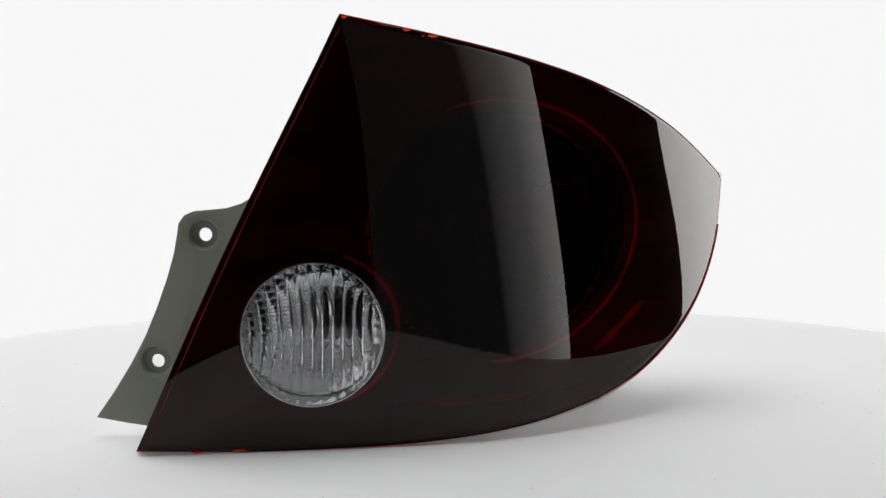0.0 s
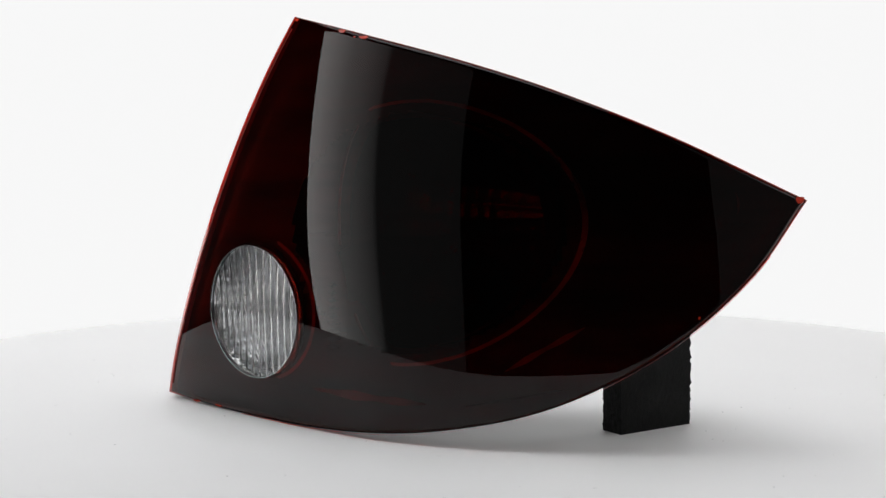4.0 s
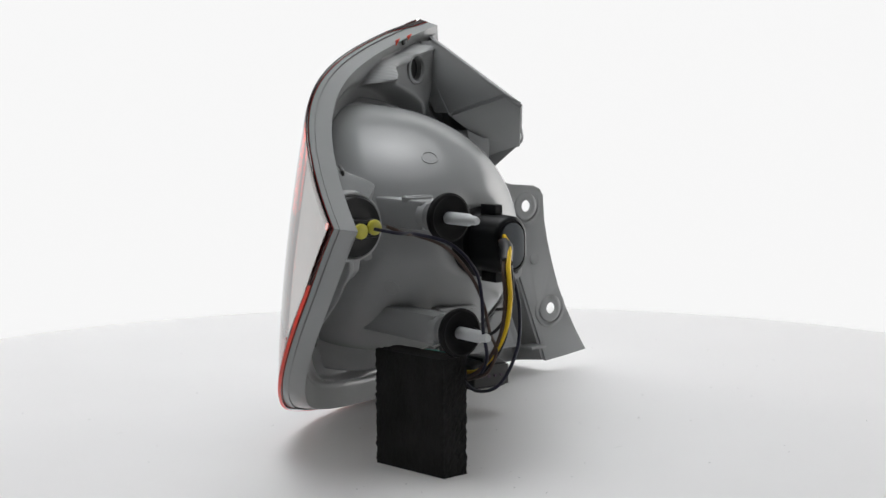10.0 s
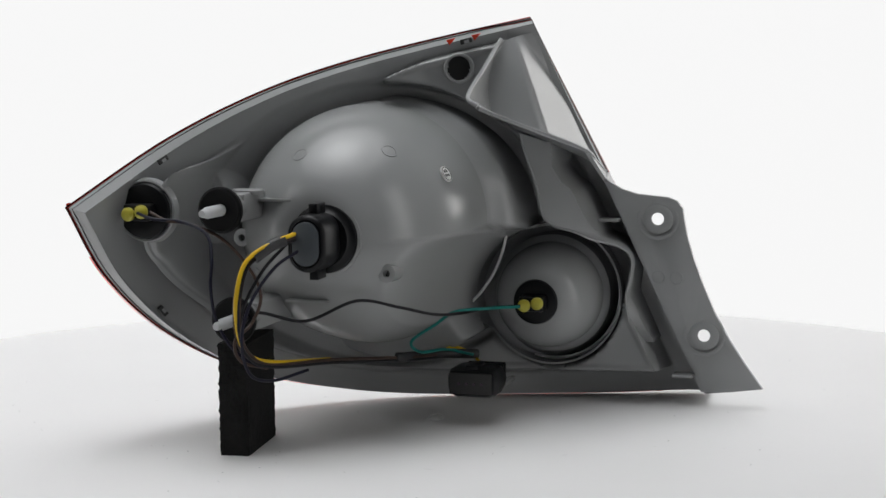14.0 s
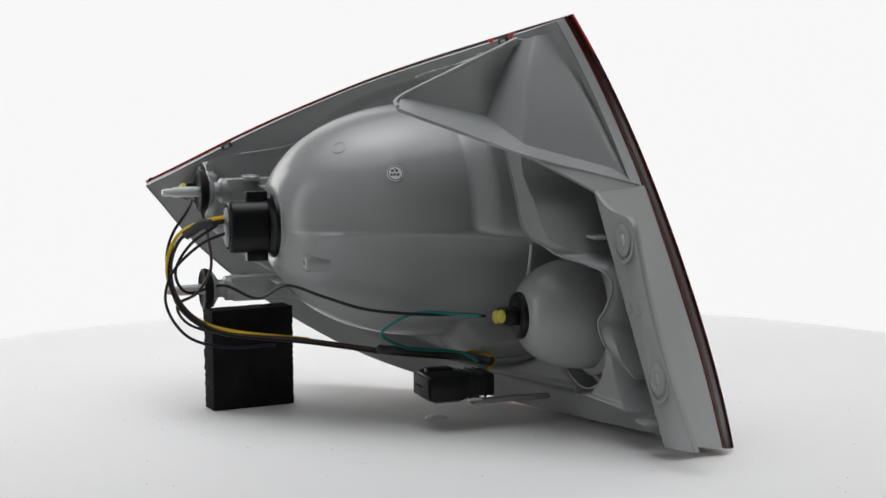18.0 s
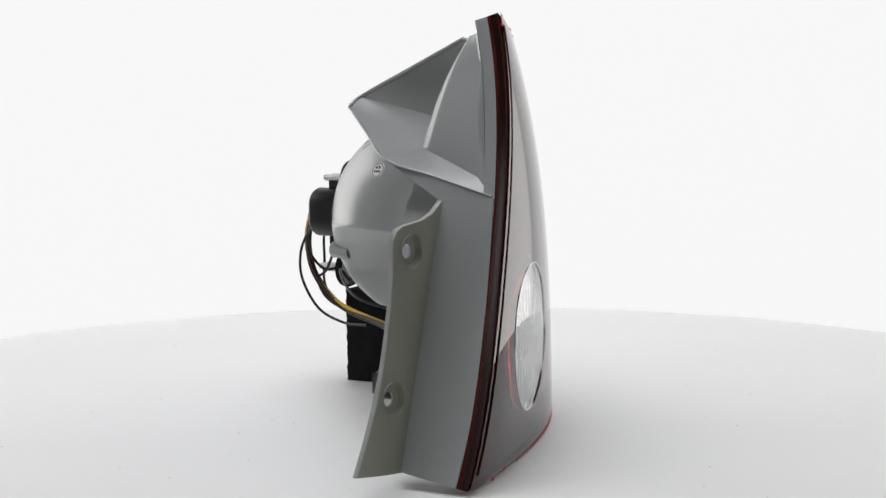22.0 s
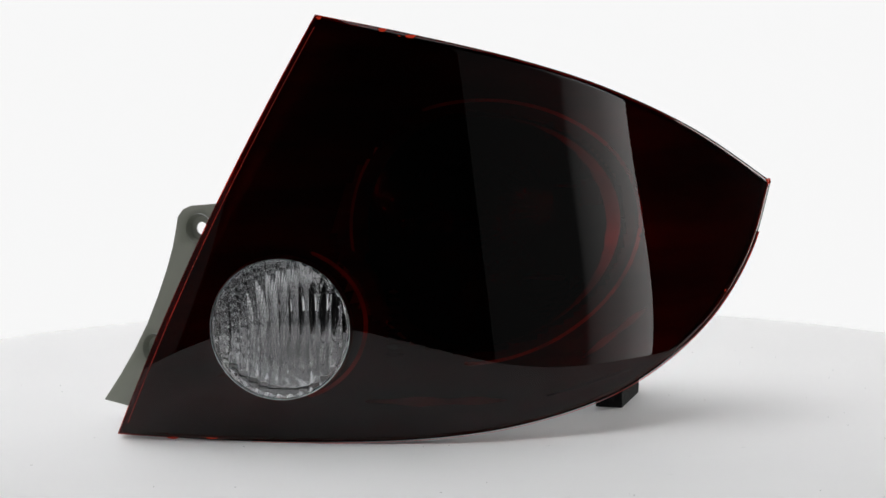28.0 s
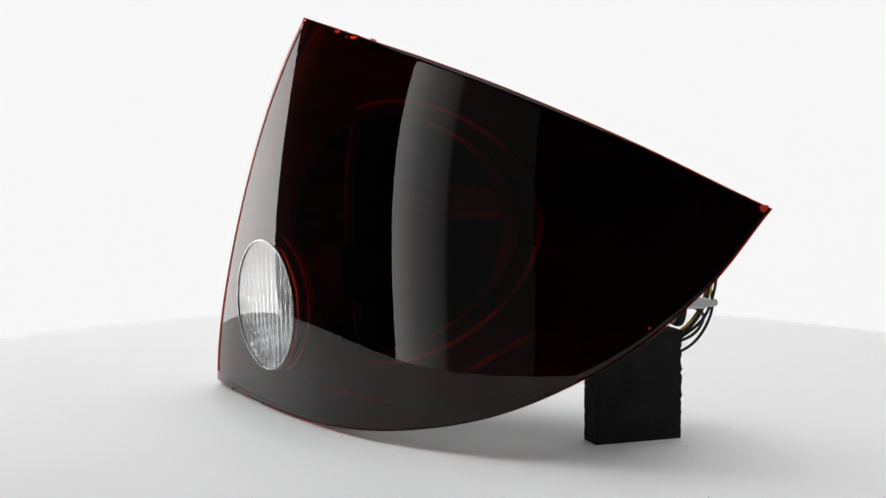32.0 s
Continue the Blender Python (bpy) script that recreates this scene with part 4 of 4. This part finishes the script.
# wavy-edged wall between the trough, the small bowl and the trench
WAVY = spline([cf(-2.9, -1.75, 11.15), cf(-3.2, -1.8, 10.1), cf(-3.55, -1.95, 9.0), cf(-3.85, -2.15, 7.68), cf(-5.0, -2.5, 7.2), cf(-5.6, -2.86, 6.88), cf(-6.5, -3.9, 6.5), cf(-6.85, -4.35, 5.95), cf(-6.8, -4.15, 5.1), cf(-6.72, -3.85, 4.43), cf(-6.75, -4.3, 3.4), cf(-6.6, -4.9, 2.6)], 61)
inner, flat_, trench = [], [], []
for i, q in enumerate(WAVY):
    z_ = q.z
    fc, fr = fold(z_)
    qc, qr = q.dot(ACROSS), q.dot(REAR)
    d = Vector((-3.3 - qc, 0, 5.2 - z_)).normalized()
    inner.append(cf(qc + 0.12 * d.x, qr - 2.2, z_ + 0.12 * d.z))
    fc = max(fc, -5.3 - 0.6 * max(0.0, 9.6 - z_) - 0.7 * max(0.0, 9.0 - z_))
    edge = min(fc + 1.15, qc - 0.08)
    high = float(step(6.5, 7.4, z_))
    flat_.append(cf(edge, min(0.35 * qr - 2.925, qr - 0.02) * (1 - high) + (qr - 0.12) * high, min(10.8, z_ + 0.2 * float(step(6.0, 7.5, z_)))))
    trench.append(cf(edge - 0.05, -6.4, min(10.75, z_ + 0.2 * float(step(6.0, 7.5, z_)))))
ruled("pocket_web", [behind_lens(inner, 0.55), WAVY, flat_, behind_lens(trench, 0.55)], Vector((0.0, -0.02, -0.05)), "grey web with a wavy edge beside the small bowl")
v, f = tube(WAVY[::3], 0.05, 60, 8)
part("web_lip", v, f, GREY, lamp)

# ---- vent hole in the upper corner
at = cf(-0.46, -1.8, 13.65)
VENT_AXIS = (REAR - ACROSS * 0.4).normalized()
v, f = lathe([(0.62, -0.9), (0.62, 0.02), (0.57, 0.06), (0.5, 0.05), (0.48, 0.0), (0.48, -0.8), (0.0, -0.8)], at, VENT_AXIS, 36)
vent = part("vent_tube", v, f, GREY, lamp, "round vent opening")
# a dark disc paints the shade inside the vent
v, f = lathe([(0.47, -0.3), (0.0, -0.3)], at, VENT_AXIS, 28)
part("vent_shade", v, f, HOLE_SHADE, vent, "dark disc painting the shade inside the vent")

# ---- mounting studs with their washers
for c, z in ((5.38, 8.82), (4.95, 4.92)):
    v, f = box(cf(c - 0.05, 4.9, z), ACROSS * 0.42, REAR * 2.2, Vector((0, 0, 0.5)))
    st = part("stud_post", v, f, GREY, lamp, "grey square post", bevel=0.1)
    v, f = lathe([(0.5, 6.9), (0.5, 7.3), (0.36, 7.4), (0.36, 7.58), (0.5, 7.68), (0.74, 7.84), (0.74, 7.88), (0.0, 7.88)], cf(c, 0, z), REAR, 28)
    part("collar", v, f, GREY, st)
    v, f = lathe([(0.0, 7.86), (0.62, 7.86), (0.8, 7.96), (0.84, 8.08), (0.82, 8.2), (0.74, 8.24), (0.62, 8.14), (0.3, 8.1), (0.0, 8.1)], cf(c, 0, z), REAR, 40)
    part("washer", v, f, RUBBER, st, "black rubber washer")
    v, f = lathe([(0.21, 8.0), (0.21, 9.2), (0.16, 9.26), (0.15, 9.55), (0.12, 9.66), (0.0, 9.66)], cf(c, 0, z), REAR, 20)
    part("stud", v, f, NYLON, st, "pale nylon stud")
for c, z, r0 in ((5.6, 9.0, 3.2), (4.4, 5.3, 3.0)):
    v, f = box(cf(c - 1.2, r0 + 1.4, z), ACROSS * 0.8, REAR * 1.3, Vector((0, 0, 0.06)))
    part("rib", v, f, GREY, lamp, bevel=0.03)

v, f = lathe([(0.0, 0.02), (0.2, 0.02), (0.22, 0.07), (0.3, 0.09), (0.34, 0.05), (0.34, -0.1)], cf(5.2, 6.1, 9.33), (0, 0, 1), 32)
v = [q + ACROSS * 0.25 * (1 if (q - cf(5.2, 6.1, 0)).dot(ACROSS) > 0 else -1) for q in v]
part("post_cap", v, f, GREY, lamp, "oval moulded cap on the upper post")

# ---- main bulb socket
so = cf(2.36, 0, 7.64)
v, f = lathe([(0, 5.75), (1.24, 5.75), (1.27, 5.85), (1.24, 6.0), (1.1, 6.05), (1.0, 6.2), (0.0, 6.2)], so, REAR, 48)
sock = part("bulb_socket", v, f, SOCKET, lamp, "black twist-lock bulb socket")


def oval(profile, at, axis, half, n=48):
    """A lathe stretched upright by half each way."""
    v, f = lathe(profile, at, axis, n)
    c = Vector(at)
    return [q + Vector((0, 0, half if (q - c).z > 0 else -half)) for q in v], f


v, f = oval([(0.0, 6.1), (0.72, 6.1), (0.72, 7.55), (0.66, 7.66), (0.56, 7.7), (0.56, 7.6), (0.0, 7.6)], so, REAR, 0.3)
part("socket_body", v, f, SOCKET, sock)
v, f = oval([(0.0, 7.62), (0.5, 7.62), (0.5, 7.72), (0.46, 7.75), (0.0, 7.75)], so, REAR, 0.28)
part("seal", v, f, SLATE, sock, "slate rubber seal")
for s in (1, -1):
    v, f = box(cf(2.36, 6.55, 7.64 + s * 1.16), ACROSS * 0.16, REAR * 0.42, Vector((0, 0, 0.2)))
    part("grip_tab", v, f, SOCKET, sock, bevel=0.03)
v, f = lathe([(1.3, 5.55), (1.42, 5.7), (1.38, 5.85), (1.28, 5.88)], so, REAR, 48)
part("socket_seat", v, f, GREY, bowl)

# ---- clear window's socket and the corner socket
CORNER = cf(8.68, 7.4, 8.66)
for at, tilt, big in ((cf(-3.45, -2.1, 4.44), REAR, 1.0), (CORNER, REAR, 1.13)):
    v, f = lathe([(0, -0.1), (0.86 * big, -0.1), (0.9 * big, 0.0), (0.86 * big, 0.12), (0.7, 0.2), (0.6, 0.2), (0.0, 0.2)], at, tilt, 40)
    so2 = part("bulb_holder", v, f, SOCKET, lamp, "round black wedge-bulb holder")
    v, f = box(at + tilt * 0.42, ACROSS * 0.5, tilt * 0.32, Vector((0, 0, 0.3)))
    part("holder_body", v, f, SOCKET, so2, bevel=0.08)
    for s in (-0.26, 0.26):
        v, f = lathe([(0.0, 0.66), (0.2, 0.66), (0.2, 0.74), (0.25, 0.76), (0.25, 0.86), (0.19, 0.92), (0.1, 0.94), (0.0, 0.94)], at + ACROSS * s + Vector((0, 0, 0.05 - 0.1 * (s > 0))), tilt, 20)
        part("wire_seal", v, f, YELLOW_SEAL, so2, "yellow rubber wire seal")
v, f = lathe([(1.2, -0.35), (1.14, -0.06), (1.08, -0.04), (1.0, -0.1), (1.0, -0.5)], CORNER, REAR, 56)
part("holder_seat", v, f, GREY, lamp, "raised grey seat of the corner bulb holder")

# ---- screw bosses
for at, d in ((Vector((3.39, 3.95, 6.36)), REAR), (Vector((7.63, -0.31, 7.45)), REAR)):
    v, f = lathe([(0.36, -0.9), (0.33, 0.0), (0.28, 0.03), (0.13, 0.02), (0.12, -0.3), (0.0, -0.3)], at, d, 24)
    bs = part("screw_post", v, f, GREY, lamp, "small grey post with a screw hole")
    # dark disc for the shade down the screw hole
    v, f = lathe([(0.125, -0.12), (0.0, -0.12)], at, d, 16)
    part("hole", v, f, HOLE_SHADE, bs)

# ---- snap slots round the rim
def on_flange(X, Z, depth):
    """The place on the face whose point at this depth has the given width and height."""
    x, z = X, Z
    for _ in range(8):
        q = face_point(x, z, depth)
        x, z = x + (X - q.x) * 0.8, z + (Z - q.z) * 0.8
    return x, z


for X, Z, tx in ((10.74, 10.81, -27), (10.7, 4.57, 50), (-1.96, 14.99, -14)):
    X, Z = on_flange(X, Z, SKIRT + 0.03)
    d = Vector((math.cos(radians(tx)), 0, math.sin(radians(tx))))
    e = 0.55
    inn = Vector((-d.z, 0, d.x))
    if inn.dot(Vector((1, 0, 7.3)) - Vector((X, 0, Z))) < 0:
        inn = -inn
    q = Vector((X, 0, Z))
    nx = (face_y(X + 0.1, Z) - face_y(X - 0.1, Z)) / 0.2
    ty = Vector((d.x, d.x * nx, d.z)).normalized()
    at = face_point(X, Z, SKIRT + 0.03) + inn * (0.4 if X > 5 and Z > 8 else 0.27)
    nor = ty.cross(inn).normalized()
    # the slot's inner shade is a dark block
    v, f = box(at, ty * 0.24, inn * 0.1, nor * 0.045)
    sl = part("snap_slot", v, f, HOLE_SHADE, lamp, "snap slot in the rim, its shade a dark block", bevel=0.02)
    v, f = box(at + inn * 0.03, ty * 0.1, inn * 0.06, nor * 0.07)
    part("snap_hook", v, f, GREY, sl)

for X, Z in ((-1.41, 14.72), (-2.42, 14.9)):
    X, Z = on_flange(X, Z, SKIRT + 0.03)
    q0, q1, q2 = face_point(X - 0.19, Z + 0.13, SKIRT + 0.03), face_point(X + 0.19, Z + 0.05, SKIRT + 0.03), face_point(X + 0.03, Z - 0.15, SKIRT + 0.03)
    v, f = slab([q0, q1, q2], 0.03)
    part("snap_tab", v, f, RED_SPOT, lens, "small red triangular snap tab")

# ---- sticker on the bowl
sp = cf(-1.02, 1.95, 9.74) + (cf(-1.02, 1.95, 9.74) - cf(DOME_C, 1.3, DOME_Z)).normalized() * 0.03
ax_pt = cf(DOME_C, 1.3, DOME_Z)
sn = (sp - ax_pt).normalized()
se1 = Vector((0, 0, 1)).cross(sn).normalized()
v, f = lathe([(0.0, 0.03), (0.31, 0.03), (0.32, 0.0), (0.31, -0.1)], sp, sn, 28)
stk = part("sticker", v, f, PAPER, lamp, "small round white inspection sticker")
se2 = sn.cross(se1)
v, f = lathe([(0.29, 0.034), (0.29, 0.04), (0.26, 0.04), (0.26, 0.034)], sp, sn, 28)
part("printed_ring", v, f, INK, stk)
for dy, dx, w in ((0.1, -0.1, 0.06), (0.1, 0.06, 0.05), (-0.06, -0.15, 0.04), (-0.06, -0.03, 0.05), (-0.06, 0.1, 0.05), (0.17, 0.0, 0.04)):
    v, f = box(sp + se2 * dy + se1 * dx + sn * 0.037, se1 * w, se2 * (0.045 if dy < 0.15 else 0.02), sn * 0.004)
    part("printed_bar", v, f, INK, stk)

# ---- plug connector and its clip
co = cf(-1.72, -0.15, 1.68)
v, f = box(co + REAR * 0.55, ACROSS * 1.0, REAR * 0.85, Vector((0, 0, 0.58)))
con = part("plug_connector", v, f, SOCKET, lamp, "black four-way plug connector", bevel=0.36)
v, f = box(co - REAR * 0.75, ACROSS * 0.7, REAR * 0.6, Vector((0, 0, 0.42)))
part("rear_shell", v, f, SOCKET, con, bevel=0.08)
v, f = box(co + REAR * 0.7 + Vector((0, 0, 0.58)), ACROSS * 0.26, REAR * 0.5, Vector((0, 0, 0.1)))
part("latch", v, f, SOCKET, con, bevel=0.04)
for side in (-1, 1):
    v, f = box(co + REAR * 0.35 + ACROSS * 0.9 * side + Vector((0, 0, 0.12)), ACROSS * 0.06, REAR * 0.6, Vector((0, 0, 0.1)))
    part("side_rail", v, f, SOCKET, con, bevel=0.03)
for k in range(3):
    v, f = box(co - REAR * (0.35 + 0.3 * k), ACROSS * 0.74, REAR * 0.05, Vector((0, 0, 0.46)))
    part("grip_ridge", v, f, SOCKET, con, bevel=0.02)
# flat dark plate put in for the shaded opening
v, f = box(co + REAR * 1.38, ACROSS * 0.84, REAR * 0.04, Vector((0, 0, 0.4)))
part("mouth", v, f, HOLE_SHADE, con, bevel=0.03)
for i in range(4):
    v, f = lathe([(0.0, 0.02), (0.06, 0.02), (0.06, -0.1)], co + REAR * 1.46 + ACROSS * (-0.45 + 0.3 * i), REAR, 8)
    part("pin", v, f, PIN, con)
v, f = box(cf(-2.0, -2.3, 1.0), ACROSS * 0.14, REAR * 1.6, Vector((0, 0, 0.1)))
clip = part("cable_clip_post", v, f, GREY, lamp, bevel=0.04)
v, f = box(cf(-2.0, -0.75, 1.12), ACROSS * 0.22, REAR * 0.3, Vector((0, 0, 0.06)))
part("clip", v, f, STEEL, clip, bevel=0.02)

# ---- wires
def slack(q):
    """The loops hang a little closer to the bowl than they are laid out."""
    q = Vector(q)
    return q - REAR * 0.16 * float(step(3.6, 4.6, q.y))


BUNDLE = [(6.85, 4.37, 7.95), (7.96, 4.86, 7.66), (8.89, 5.05, 7.1), (9.28, 5.2, 6.05), (9.24, 4.98, 4.87), (8.77, 4.3, 3.87), (7.59, 3.33, 3.27), (4.85, 1.9, 3.0), (1.7, 0.9, 2.7), (-0.3, -0.6, 2.45)]
for m, nm, off, upto, rad in ((W_YELLOW, "yellow wire", (0.07, 0.12, 0.1), 8, 0.08), (W_BROWN, "brown wire", (-0.1, 0.03, -0.02), 10, 0.07), (W_BROWN, "brown wire", (0.08, -0.1, -0.08), 10, 0.07),
                              (W_BLACK, "thin black wire", (-0.02, 0.1, -0.14), 10, 0.06)):
    line = [slack(q) + Vector(off) * (0.75 if k < 6 else 0.8) for k, q in enumerate(BUNDLE[:upto])]
    if upto < 10:
        line[-1] = line[-1] + Vector((0, -0.25, -0.1))
    v, f = tube(line, rad, 90, 8)
    part("wire", v, f, m, lamp, nm)
v, f = tube([slack(BUNDLE[0]).lerp(slack(BUNDLE[1]), 0.55), slack(BUNDLE[1]), slack(BUNDLE[1]).lerp(slack(BUNDLE[2]), 0.7)], 0.21, 14, 12)
part("sleeve", v, f, TAPE, lamp, "short black heat-shrink sleeve")
v, f = tube([Vector(BUNDLE[7]).lerp(Vector(BUNDLE[8]), 0.9), Vector(BUNDLE[8]), Vector(BUNDLE[9]), cf(-1.1, -1.9, 2.3)], 0.19, 24, 12)
part("tape_wrap", v, f, TAPE, lamp, "black tape round the wires")
for pts, m, nm in (
        ([(7.3, 4.6, 7.7), (8.3, 5.1, 6.9), (9.0, 5.2, 5.8), (9.0, 4.5, 4.9), (7.98, 3.31, 5.13), (6.26, 3.3, 4.72), (4.47, 3.7, 5.4), (2.8, 3.55, 5.05), (1.18, 2.95, 4.6), (-0.47, 1.4, 4.33), (-1.8, 0.95, 4.39), (-3.0, 1.3, 4.45)], W_BLACK, "thin black wire"),
        ([(-2.9, 1.5, 4.45), (-1.6, 1.1, 4.4), (-0.2, 1.4, 4.4), (0.68, 1.77, 4.04), (1.57, 1.47, 3.39), (0.9, 0.6, 2.8), (-0.6, -0.6, 2.6), (-1.7, -0.4, 2.35)], W_TEAL, "thin teal wire"),
        ([(11.83, 1.3, 8.67), (11.4, 2.0, 8.5), (10.44, 2.3, 8.38), (9.8, 3.3, 8.0), (9.9, 4.2, 7.2), (10.05, 4.5, 6.3), (9.9, 4.5, 5.2), (9.4, 4.5, 4.2), (8.4, 3.9, 3.4), (7.3, 3.15, 3.1)], W_BLUE, "thin dark blue wire"),
        ([(11.42, 1.62, 8.72), (11.0, 2.1, 8.45), (10.2, 2.3, 8.3), (9.2, 3.0, 7.8), (8.4, 3.6, 6.8), (8.1, 4.0, 5.8), (8.6, 4.4, 4.9), (9.3, 4.8, 4.4), (9.0, 4.4, 3.6), (7.7, 3.3, 3.1)], W_BROWN, "thin brown wire"),
        ([(6.9, 4.55, 7.4), (7.9, 5.0, 6.9), (8.9, 5.5, 5.8), (9.25, 5.5, 4.5), (8.8, 4.8, 3.2), (7.6, 3.6, 2.7), (6.0, 2.6, 2.8)], W_BLUE, "thin dark blue wire"),
        ([(-0.4, -0.7, 2.5), (-1.2, -1.3, 2.55), (-1.9, -1.2, 2.3), (-2.0, -0.6, 2.05)], W_YELLOW, "short yellow wire")):
    v, f = tube([slack(q) for q in pts], 0.06, 80, 8)
    part("wire", v, f, m, lamp, nm)


# ---------------------------------------------------------------- what turns
def turned(t):
    return pose(0, 0, 0, 0, 0, START - SPIN * t)


def motions():
    times = [0.5 * i for i in range(65)]
    for ob in (table, foam, lamp):
        walk(ob, [(t, turned(t)) for t in times])


motions()
